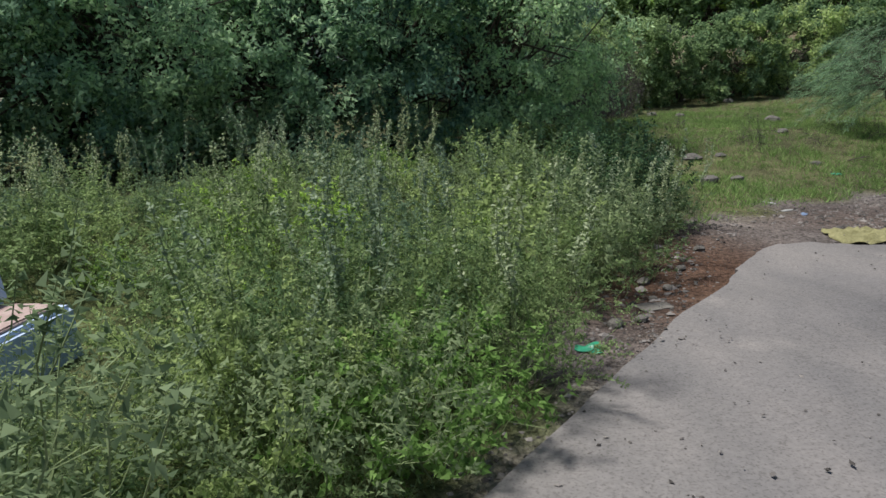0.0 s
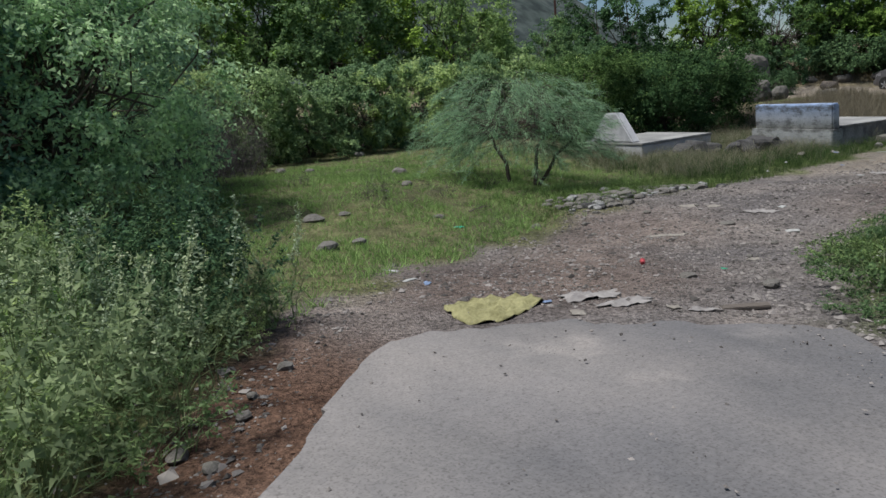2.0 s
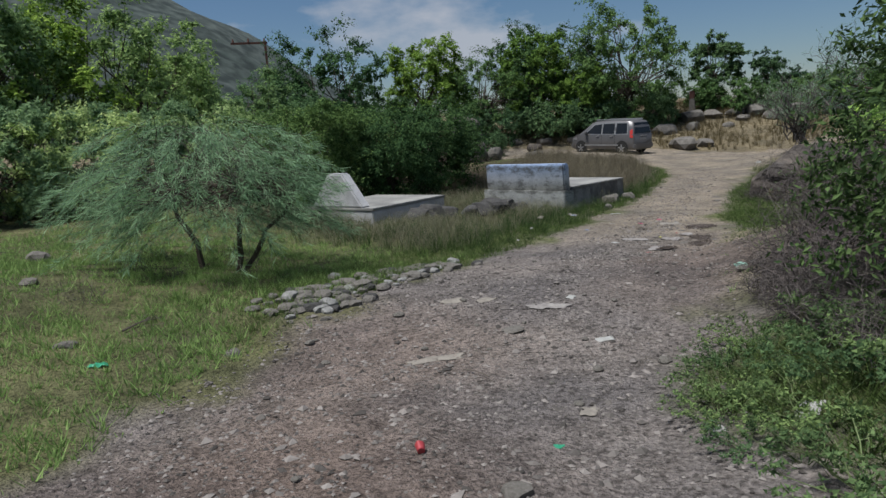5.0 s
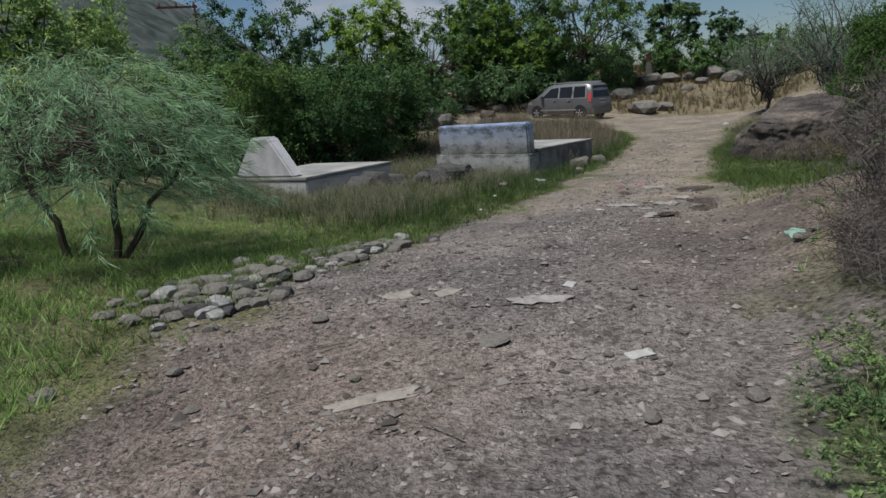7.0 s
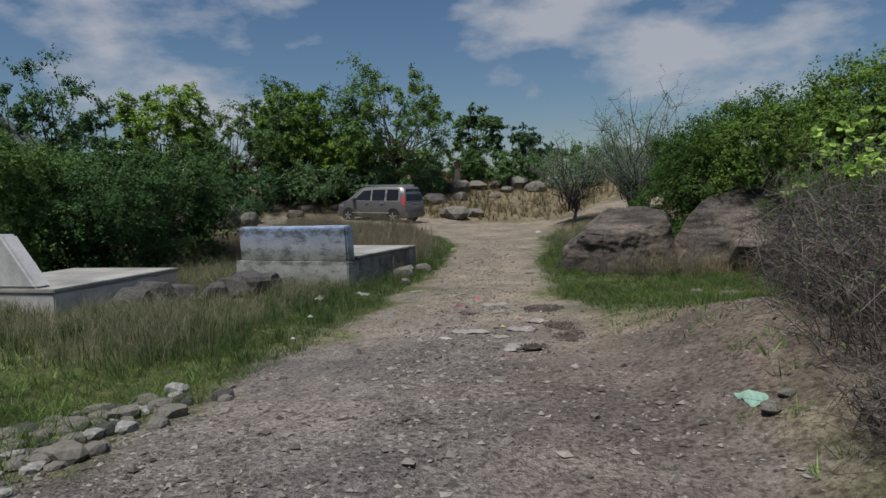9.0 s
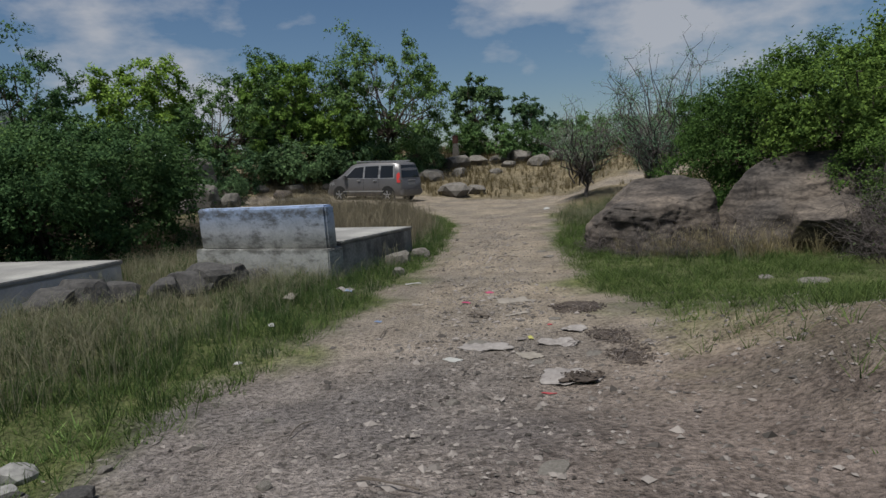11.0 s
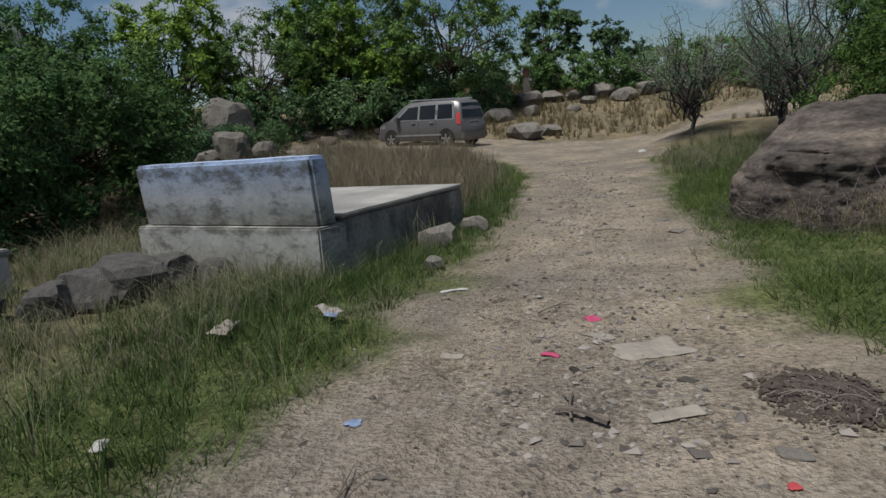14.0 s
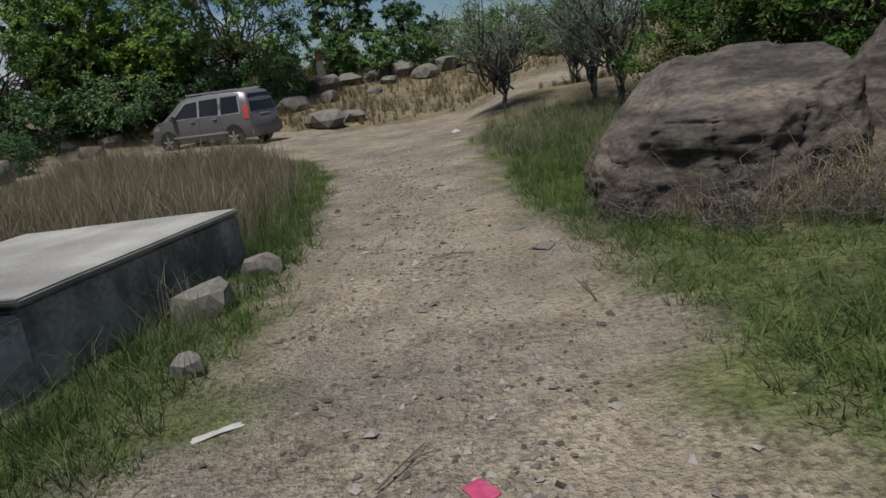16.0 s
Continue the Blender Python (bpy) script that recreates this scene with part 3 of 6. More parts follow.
def scatter(seed, n, x0, x1, y0, y1, keep, apart, scale=(0.8, 1.2), swell=(0.52, 0.75)):
    rng = random.Random(seed)
    got = []
    for _ in range(n * 40):
        x, y = rng.uniform(x0, x1), rng.uniform(y0, y1)
        if keep(x, y) and all((x - a) ** 2 + (y - b) ** 2 > apart ** 2 for a, b, _, _ in got):
            got.append((x, y, rng.uniform(*scale) * (swell[0] + swell[1] * float(grain(x * 0.95 + 3, y * 0.95))), rng.uniform(0, 360)))
        if len(got) == n:
            break
    return got


# weeds that hem in the road's left side
def weed_bank(x, y):
    t = min(1.0, max(0.0, ((x - 0.25) * -2.2 + y * 4.2) / 22.5))
    if y < 4.6 and x < -0.25 and math.hypot(x - 0.25 + 2.2 * t, y - 4.2 * t) < 0.42:
        return False
    d = float(lane_distance(x, y))
    return 0.22 < d and y < 8.6 + 0.25 * (x + 2) and not (-4.4 < x < -1.05 and 1.9 < y < 4.9) and x < 2.6 and x > -0.4 - 0.72 * y


BANK = scatter(11, 112, -7, 2.6, 0.6, 9.2, weed_bank, 0.46, (0.8, 1.1), (0.34, 1.02))
CLOSE = [p for p in BANK if p[1] < 4.6 and p[0] > -3.2]
BEHIND = [p for p in BANK if p not in CLOSE]
for k, (tall, spread, mat, name, label) in enumerate(((0.80, 0.62, M_WEED, "weed_shrub", "dense olive-green weed shrub on the road bank"),
                                                      (0.98, 0.52, M_WEED2, "tall_weed", "grey-green seeding weed with upright spikes"),
                                                      (0.66, 0.56, M_LIME, "lime_weed", "bright lime-green leafy weed on the bank"))):
    pick = (lambda ps: [p for i, p in enumerate(ps) if (i * 7 + i // 3) % 6 in ((0, 1, 4), (2, 5), (3,))[k]])
    plant(name, weed_meshes(11 + k, tall, spread, 50, 165 - 45 * (k == 2), 0.021 + 0.012 * (k == 2), mat), ("stalk", "foliage"), label, "shrub", pick(CLOSE), "weeds on the bank")
    plant(name, weed_meshes(15 + k, tall, spread, 36, 80, 0.034, mat), ("stalk", "foliage"), label, "shrub", pick(BEHIND), "weeds on the bank")

plant("low_weed", weed_meshes(19, 0.42, 0.40, 44, 80, 0.022, M_WEED), ("stalk", "foliage"), "low green weed at the blue grave's foot", "weed",
      scatter(19, 15, -2.6, 0.1, 0.7, 3.95, lambda x, y: float(lane_distance(x, y)) > 0.25 and x > -0.4 - 0.72 * y and not (x < -2.0 and y > 3.3), 0.30, (0.8, 1.1)), "weeds by the blue grave")


def spikes(seed, tall, stems):
    """Upright weed stems with pale flowers crowded along their tops."""
    rng = np.random.RandomState(seed)
    tb, P, D = [], [], []
    for _ in range(stems):
        a, o = rng.uniform(0, 6.28), 0.22 * math.sqrt(rng.rand())
        root, tip = np.array([math.cos(a) * o, math.sin(a) * o, 0]), np.array([math.cos(a) * o * 2.1, math.sin(a) * o * 2.1, tall * rng.uniform(0.8, 1.15)])
        p = bend(rng, root, tip, 6, 0.05)
        tb.append((p, 0.004, 0.0015))
        t = rng.uniform(0.55, 1.0, 90)
        P.append(np.stack([np.interp(t, np.linspace(0, 1, 6), p[:, c]) for c in range(3)], -1) + rng.normal(size=(90, 3)) * 0.006)
        D.append(rng.normal(size=(90, 3)) + np.array([0, 0, 0.5]))
    V, F = leaf_quads(rng, np.concatenate(P), np.concatenate(D), 0.026, 0.014)
    return grid_mesh("stalk", *tubes(tb, 3), M_STEM), grid_mesh("foliage", V, F, M_PALE)


plant("flowering_weed", spikes(18, 0.92, 9), ("stalk", "foliage"), "tall weed with pale flower spikes on the bank", "weed",
      [(x + 0.15, y, min(1.3, 0.62 + 0.62 * s), a) for x, y, s, a in (CLOSE + BEHIND)[1::4]], "flowering weeds on the bank")
plant("dark_weed_shrub", weed_meshes(14, 1.05, 0.48, 50, 110, 0.034, M_DARK), ("stalk", "foliage"), "dark green shrub at the bank's end", "shrub",
      [(2.2, 7.7, 1.15, 20), (1.7, 7.9, 1.1, 140), (1.9, 7.0, 0.85, 250)], "shrubs at the bank's end")

# dark trees that close the left side
T_DARK = [crown_meshes(21, 6.4, 2.7, 190, 130, 0.13, M_THORN, 0.05, 0.12, 2), crown_meshes(22, 5.6, 2.9, 190, 130, 0.13, M_THORN, 0.04, 0.12, 3)]
plant("dark_thorn_tree", T_DARK[0], ("trunk", "crown"), "dense dark green thorn tree with branches to the ground", "tree",
      [(-5.2, 13.6, 1, 0), (-1.2, 15.2, 1.05, 130), (-9.5, 11.5, 1.1, 40), (1.0, 18.8, 0.95, 80)], "dark trees beside the road")
plant("green_thorn_tree", T_DARK[1], ("trunk", "crown"), "dense green thorn tree hanging low over weeds", "tree",
      [(-3.0, 14.0, 0.95, 10), (-7.2, 13.0, 1, 100), (1.2, 15.6, 0.9, 220), (-8, 17, 1.3, 30)], "dark trees beside the road")

# hedge and trees behind the grassy field
T_HEDGE = [crown_meshes(31, 3.2, 2.0, 90, 120, 0.145, M_HEDGE, 0.0, 0.06, 4), crown_meshes(32, 2.8, 2.0, 90, 120, 0.145, M_HEDGE, 0.0, 0.05, 4)]
plant("hedge_bush", T_HEDGE[0], ("trunk", "crown"), "dark green thicket bush behind the grass", "bush",
      [(6.2, 25.2, 1, 0), (10.2, 25.5, 1.0, 70), (14.6, 26.2, 1.05, 150), (18.2, 27.5, 1.1, 260), (3.2, 23.4, 1.0, 40), (21.5, 28.5, 1.0, 20)], "bushes behind the field")
plant("pale_hedge_bush", T_HEDGE[1], ("trunk", "crown"), "pale olive bush with dry gaps", "bush",
      [(8.2, 24.9, 0.95, 0), (12.3, 25.4, 1.0, 90), (16.2, 26.0, 0.95, 190), (4.6, 23.9, 0.9, 300), (19.8, 26.8, 0.9, 20)], "bushes behind the field")
T_MID = [crown_meshes(41, 6.0, 2.7, 105, 120, 0.17, M_EDGE, 0.12, 0.13, 2), crown_meshes(42, 6.2, 2.4, 85, 120, 0.17, M_TREE2, 0.2, 0.13, 1)]
plant("broad_tree", T_MID[0], ("trunk", "crown"), "broad dark green tree in the wood's edge", "tree",
      [(5.0, 29.5, 1.05, 0), (10.5, 30.5, 1.3, 60), (17.2, 31.5, 1.22, 120), (22.5, 32.5, 0.85, 220), (0.5, 26.5, 1.15, 300), (26, 34, 0.8, 90)], "trees behind the field")
plant("yellow_green_tree", T_MID[1], ("trunk", "crown"), "yellow-green leafy tree above the wood's edge", "tree",
      [(8.0, 31, 1.25, 0), (13.5, 31.5, 1.3, 80), (20.2, 34, 0.9, 190), (3, 31, 1.1, 260)], "trees behind the field")

# round bush behind the graves, trees and bushes behind the van
plant("round_bush", crown_meshes(51, 3.7, 2.4, 190, 125, 0.115, M_ROUND, 0.0, 0.07, 4, 0.16), ("trunk", "crown"), "large round dark green bush behind the graves", "bush",
      [(22.9, 22.0, 1.0, 30), (20.2, 24.2, 1.0, 140), (18.2, 22.9, 0.88, 240), (20.9, 21.6, 0.8, 300)], "round bushes behind the graves")
FAR = [crown_meshes(61, 5.4, 2.0, 110, 110, 0.17, M_TREE2, 0.15, 0.13, 1, 0.15), crown_meshes(62, 5.8, 2.4, 125, 115, 0.17, M_TREE, 0.08, 0.13, 2, 0.15), crown_meshes(63, 2.6, 2.4, 95, 75, 0.19, M_DARK, 0.0, 0.06, 4, 0.17)]
plant("sunny_roadside_tree", FAR[0], ("trunk", "crown"), "bright green tree behind the parked van", "tree",
      [(40.0, 36.6, 1.38, 0), (44.0, 30.6, 1.12, 140), (45.2, 27.8, 0.95, 220)], "trees behind the van")
plant("dark_roadside_tree", FAR[1], ("trunk", "crown"), "dark green spreading tree behind the parked van", "tree",
      [(42.4, 33.2, 1.0, 0), (47.1, 25.5, 1.24, 90), (34.9, 40.2, 1.25, 200), (45.6, 31.4, 1.08, 30), (31, 40, 1.0, 70)], "trees behind the van")
plant("undergrowth_bush", FAR[2], ("trunk", "crown"), "dark undergrowth bush below the trees", "bush",
      [(40.4, 33.0, 1, 0), (43.4, 29.6, 1, 50), (45.4, 26.8, 0.95, 120), (47.6, 24.0, 0.85, 220), (37.6, 35.5, 1, 20), (34, 35, 1.1, 80), (29.5, 32, 1.1, 140), (35.4, 30.2, 0.62, 200), (37.0, 29.6, 0.5, 280)], "undergrowth behind the van")
plant("hilltop_tree", crown_meshes(64, 4.2, 1.5, 60, 110, 0.20, M_DARK, 0.2, 0.1, 1), ("trunk", "crown"), "small dark tree on the rocky rise", "tree",
      [(53.8, 22.0, 1.15, 0), (54.7, 18.9, 0.78, 90), (56, 17.6, 0.62, 160)], "trees on the rise")
plant("hilltop_bush", crown_meshes(65, 1.9, 1.7, 55, 100, 0.17, M_TREE, 0.0, 0.05, 3), ("trunk", "crown"), "green bush on the rocky rise", "bush",
      [(51.9, 20.3, 1.2, 0), (53.0, 18.4, 1.0, 120), (54, 16, 1.1, 210), (52, 13.2, 1.2, 20), (50, 10.5, 1.2, 100), (54, 22.8, 0.9, 100)], "bushes on the rise")

# feathery tree in the field
def feathery():
    rng = np.random.RandomState(71)
    tb, P, D = [], [], []
    feet = ((0, 0), (0.46, -0.05), (0.52, -0.08))
    tips = ((-0.35, 0.25, 1.15), (0.75, -0.35, 1.2), (1.35, -0.5, 1.05))
    for f, t in zip(feet, tips):
        tb.append((bend(rng, (*f, -0.1), t, 6, 0.05), 0.045, 0.025))
    for _ in range(380):
        b = np.array(tips[rng.randint(3)])
        ang, out = rng.uniform(0, 6.28), 1.5 * math.sqrt(rng.uniform(0.02, 1))
        mid = np.array([0.12 + math.cos(ang) * out, 0.1 + math.sin(ang) * out, 0.85 + 1.5 * math.sqrt(max(0.02, 1 - (out / 1.95) ** 2)) * rng.uniform(-0.04 - 0.12 * out, 1.0)])
        if rng.rand() < 0.35:
            tb.append((bend(rng, b, mid, 6, 0.08), 0.012, 0.003))
        tip = mid + np.array([math.cos(ang), math.sin(ang), -0.25]) * rng.uniform(0.4, 0.8)
        p = bend(rng, mid, tip, 6, 0.05, 0.25)
        tb.append((p, 0.004, 0.002))
        t = rng.beta(1.6, 1.0, 60)
        q = np.stack([np.interp(t, np.linspace(0, 1, 6), p[:, c]) for c in range(3)], -1)
        P.append(q)
        D.append(rng.normal(size=(60, 3)) * 0.5 + unit(tip - mid) * 0.9 + np.array([0, 0, -0.35]))
    V, F = leaf_quads(rng, np.concatenate(P), np.concatenate(D), 0.19, 0.009)
    return grid_mesh("trunk", *tubes(tb, 4), M_BARK), grid_mesh("crown", V, F, M_FEATHER)


plant("feathery_tree", feathery(), ("trunk", "crown"), "feathery grey-green tree with drooping needle leaves", "tree", [(9.75, 15.0, 1.08, -35)])

# thickets on the lane's right
plant("leafy_thicket", crown_meshes(81, 4.0, 1.55, 260, 130, 0.062, M_THICKET, 0.0, 0.05, 5, 0.13, square=0.35), ("trunk", "crown"), "tall tangled dark green thicket beside the lane", "bush",
      [(9.9, 4.9, 1.0, 0), (8.6, 3.4, 1.0, 120)], "thickets beside the lane")


def bramble(seed, n, tall, wide):
    rng = np.random.RandomState(seed)
    tb = []
    for _ in range(n):
        a = rng.uniform(0, 6.28)
        o = wide * math.sqrt(rng.rand())
        root = np.array([math.cos(a) * o * 0.8, math.sin(a) * o * 0.8, 0])
        a2 = a + rng.normal() * 0.7
        top = np.array([math.cos(a2) * o * 1.15, math.sin(a2) * o * 1.15, tall * rng.uniform(0.25, 1.1) * (1 - 0.35 * (o / wide) ** 2)])
        tb.append((bend(rng, root, top, 6, 0.13, rng.uniform(-0.1, 0.25)), 0.005, 0.0015))
        for _ in range(3):
            s = root + (top - root) * rng.uniform(0.4, 1)
            e = s + rng.normal(size=3) * np.array([0.22, 0.22, 0.14])
            tb.append((bend(rng, s, e, 4, 0.15), 0.0028, 0.001))
    return grid_mesh("tangle", *tubes(tb, 3), M_BRAMBLE)


def bramble_leaves(seed, n, tall, wide, leaf, mat):
    rng = np.random.RandomState(seed)
    a, o = rng.uniform(0, 6.28, n), wide * np.sqrt(rng.rand(n))
    P = np.stack([np.cos(a) * o, np.sin(a) * o, tall * rng.uniform(0.05, 1.0, n) * (1 - 0.4 * (o / wide) ** 2)], -1)
    V, F = leaf_quads(rng, P, rng.normal(size=(n, 3)), leaf, leaf * 0.6)
    return grid_mesh("foliage", V, F, mat)


plant("bramble_thicket", (bramble(91, 380, 1.5, 1.25), bramble_leaves(92, 700, 1.3, 1.2, 0.042, M_THICKET)), ("tangle", "foliage"), "grey-brown leafless bramble tangle on the bank", "bramble",
      [(13.6, 6.1, 1, 0), (15.2, 6.3, 1.0, 100), (17.0, 6.1, 0.75, 200), (12.4, 5.4, 1.1, 300), (14.6, 4.7, 1.2, 40), (14.2, 6.5, 0.75, 70), (12.7, 6.5, 0.85, 150), (21.9, 5.5, 1.05, 20), (22.7, 5.0, 1.3, 110)], "brambles beside the lane")


def creeper(seed, n):
    """A creeper's arching shoots with broad pale leaves."""
    rng = np.random.RandomState(seed)
    tb, P, D = [], [], []
    for _ in range(n):
        a = np.array([rng.uniform(-1.0, 1.0), rng.uniform(-0.4, 0.4), rng.uniform(0.95, 1.25)])
        b = a + np.array([rng.uniform(-0.5, 0.7), rng.uniform(-0.3, 0.3), rng.uniform(-0.1, 0.6)])
        p = bend(rng, a, b, 7, 0.1, 0.15)
        tb.append((p, 0.004, 0.002))
        t = rng.rand(16)
        P.append(np.stack([np.interp(t, np.linspace(0, 1, 7), p[:, c]) for c in range(3)], -1))
        D.append(rng.normal(size=(16, 3)) + np.array([0, 0, -0.4]))
    V, F = leaf_quads(rng, np.concatenate(P), np.concatenate(D), 0.085, 0.075)
    return grid_mesh("shoot", *tubes(tb, 3), M_STEM), grid_mesh("foliage", V, F, M_LIME)


plant("creeper", creeper(95, 26), ("shoot", "foliage"), "pale green creeper trailing over brambles", "creeper", [(14.6, 6.5, 1.05, 15), (13.0, 5.9, 1.1, 160)], "creepers over the brambles")

plant("dry_weed", (bramble(93, 150, 0.55, 0.55),), ("tangle",), "brown dry weeds below the thicket", "weed",
      [(10.3, 6.35, 1.0, 0), (11.0, 6.75, 0.9, 80), (11.7, 6.9, 0.8, 160), (9.6, 5.9, 1.0, 240), (10.9, 6.2, 1.2, 300), (8.9, 5.6, 0.8, 30)], "dry weeds below the thicket")

# low weeds at the lane's right edge
plant("verge_weed", weed_meshes(97, 0.22, 0.42, 34, 60, 0.024, M_VERGE), ("stalk", "foliage"), "low green weed at the lane's edge", "weed",
      scatter(97, 28, 5.6, 9.8, 2.6, 6.9, lambda x, y: 0.05 < float(lane_distance(x, y)) < 1.6 and x > 5.5, 0.36, (0.7, 1.3)), "weeds at the lane's edge")

# bush mass behind the boulders and the bare trees
plant("boulder_bush", crown_meshes(101, 4.4, 2.6, 200, 150, 0.095, M_BEHIND, 0.0, 0.08, 4, 0.15), ("trunk", "crown"), "big bush with sunlit green top behind the boulders", "bush",
      [(27.9, 6.5, 1.0, 0), (26.6, 3.4, 1.2, 100), (31.2, 8.0, 0.78, 210), (25.6, 5.2, 0.72, 300), (23.9, 5.2, 0.60, 60)], "bushes behind the boulders")

plant("overhanging_bush", crown_meshes(102, 3.5, 1.75, 110, 140, 0.095, M_BEHIND, 0.42, 0.07, 3, 0.16), ("trunk", "crown"), "dark leafy bush hanging over the tall boulder", "bush", [(24.9, 6.2, 1.0, 0)])


def bare_tree(seed, tall, wide, limbs, leaf_n):
    rng = np.random.RandomState(seed)
    tb, P = [], []
    for _ in range(4):
        tb.append((bend(rng, (rng.normal() * 0.05, rng.normal() * 0.05, -0.05), (rng.normal() * 0.2, rng.normal() * 0.2, tall * 0.22), 5, 0.05), 0.05, 0.03))
    for _ in range(limbs):
        a = rng.uniform(0, 6.28)
        s = np.array([rng.normal() * 0.15, rng.normal() * 0.15, tall * rng.uniform(0.12, 0.3)])
        o = wide * rng.uniform(0.35, 1)
        e = np.array([math.cos(a) * o, math.sin(a) * o, tall * rng.uniform(0.55, 1.0) * (1.1 - 0.35 * o / wide)])
        p = bend(rng, s, e, 6, 0.06)
        tb.append((p, 0.032, 0.008))
        for _ in range(9):
            f = p[rng.randint(2, 6)]
            g = f + rng.normal(size=3) * np.array([0.30, 0.30, 0.24]) * wide / 1.6 + np.array([0, 0, 0.25])
            q = bend(rng, f, g, 5, 0.08)
            tb.append((q, 0.009, 0.003))
            P.append(q[rng.randint(1, 5, leaf_n)] + rng.normal(size=(leaf_n, 3)) * 0.06)
    P = np.concatenate(P)
    V, F = leaf_quads(rng, P, rng.normal(size=(len(P), 3)), 0.09, 0.02)
    return grid_mesh("trunk", *tubes(tb, 4), M_BRAMBLE), grid_mesh("crown", V, F, M_FEATHER)


plant("bare_thorn_tree", bare_tree(111, 3.7, 1.9, 46, 12), ("trunk", "crown"), "nearly leafless thorn tree with a dark spreading trunk", "tree", [(36.6, 12.75, 1.0, 0), (40.5, 10.6, 0.9, 120)], "thorn trees at the junction")
plant("wispy_tree", bare_tree(112, 5.4, 2.3, 36, 20), ("trunk", "crown"), "tall wispy tree with thin open branches", "tree", [(33.7, 9.85, 1.0, 0), (35.6, 10.3, 0.85, 200)], "wispy trees behind the boulders")
plant("dead_thorn_bush", (bramble(113, 280, 2.6, 1.4),), ("tangle",), "grey dead thorn bush without leaves", "bush", [(3.6, 19.6, 1.2, 0), (4.6, 21.0, 1.0, 90)], "dead bushes at the field's edge")
plant("dead_brush", (bramble(115, 70, 0.62, 0.5),), ("tangle",), "pale dead brush at the boulder's foot", "brush", [(22.55, 9.2, 1.0, 0), (22.75, 8.5, 1.1, 80), (22.5, 9.9, 0.9, 150), (23.1, 10.6, 0.8, 220), (22.9, 8.0, 1.1, 300)], "brush before the boulders")
plant("twig_shrub", (bramble(114, 16, 0.9, 0.4),), ("tangle",), "bare twiggy shrub in the grass", "shrub", [(6.3, 14.2, 1, 0), (7.3, 13.6, 0.7, 60), (5.4, 16.4, 0.8, 130), (8.8, 14.3, 0.7, 10), (9.0, 15.7, 0.8, 210), (10.4, 14.9, 0.8, 110)], "bare shrubs in the field")


# ---- grass ----
def blades(seed, n, x0, x1, y0, y1, weight, tall, wide, lean, per=9):
    """Grass in tufts over a stretch of the plan, thinned by weight(x, y); the blades of a tuft lean outwards."""
    rng = np.random.RandomState(seed)
    k = n // per
    x, y = rng.uniform(x0, x1, k * 4), rng.uniform(y0, y1, k * 4)
    patch = 0.25 + 1.5 * grain(x * 2.2 + 5, y * 2.2) * grain(x * 0.7, y * 0.7 + 12)
    ok = rng.rand(len(x)) < weight(x, y) * patch
    x, y = x[ok][:k], y[ok][:k]
    size = rng.gamma(4.0, 0.25, len(x)) * (0.6 + 0.8 * grain(x * 1.1, y * 1.1))
    x, y, size = np.repeat(x, per), np.repeat(y, per), np.repeat(size, per)
    m = len(x)
    b, off = rng.uniform(0, 6.28, m), np.abs(rng.normal(size=m)) * 0.045
    x, y = x + np.cos(b) * off, y + np.sin(b) * off
    hgt = tall * np.clip(size, 0.35, 1.9) * rng.uniform(0.55, 1.2, m)
    a = rng.uniform(0, 6.28, m)
    side = np.stack([np.cos(a), np.sin(a), np.zeros(m)], -1) * (wide * rng.uniform(0.6, 1.3, m))[:, None]
    b = b + rng.normal(size=m) * 0.6
    bow = np.stack([np.cos(b), np.sin(b), np.zeros(m)], -1) * (hgt * lean * rng.uniform(0.1, 1.0, m))[:, None]
    root = np.stack([x, y, height(x, y) - 0.01], -1)
    up = np.array([0, 0, 1.0]) * hgt[:, None]
    if tall < 0.15:
        return np.stack([root - side, root + side, root + up + bow], 1).reshape(-1, 3), np.arange(3 * m).reshape(-1, 3)
    half = root + up * 0.6 + bow * 0.25
    V = np.stack([root - side, root + side, half + side * 0.7, root + up * 0.93 + bow, half - side * 0.7], 1).reshape(-1, 3)
    return V, (np.arange(m)[:, None, None] * 5 + np.array([(0, 1, 2), (0, 2, 4), (4, 2, 3)])[None]).reshape(-1, 3)


def off_grave(x, y):
    return ~(((x > 15.9) & (x < 19.0) & (y > 17.5) & (y < 20.6)) | ((x > 20.0) & (x < 23.2) & (y > 14.3) & (y < 17.3)) | ((x > 16.4) & (x < 20.0) & (np.abs(y - 16.45 + 0.38 * (x - 18.3)) < 0.45)))


def verge_green(x, y):
    d = lane_distance(x, y)
    w = smooth(0.0, 0.5, d) * smooth(2.6, 1.0, d) * smooth(7, 10, x) * (y > 0.33 * x + 5.5)
    w = np.maximum(w, smooth(0.0, 0.5, d) * smooth(5.5, 2.5, d) * (y < 12) * smooth(17.5, 20, x + 0.6 * (y - 10)))
    w = np.maximum(w, smooth(0.1, 0.5, d) * smooth(2.2, 1.0, d) * (x > 5) * (x < 9.5) * (y < 7.2))
    w = np.maximum(w, (0.05 + 0.45 * smooth(15.6, 17.2, x - 0.4 * (y - 9))) * smooth(0.1, 0.7, d) * (x > 11) * (x < 19.5) * (y < 10) * (y > 6.0))
    return w * off_grave(x, y)


def field_grass(x, y):
    d = lane_distance(x, y)
    return smooth(0.0, 0.9, d) * (y > 7.4) * smooth(2.3, 3.4, x + 0.1 * (y - 7)) * smooth(14, 11, x) * smooth(24, 20, y)


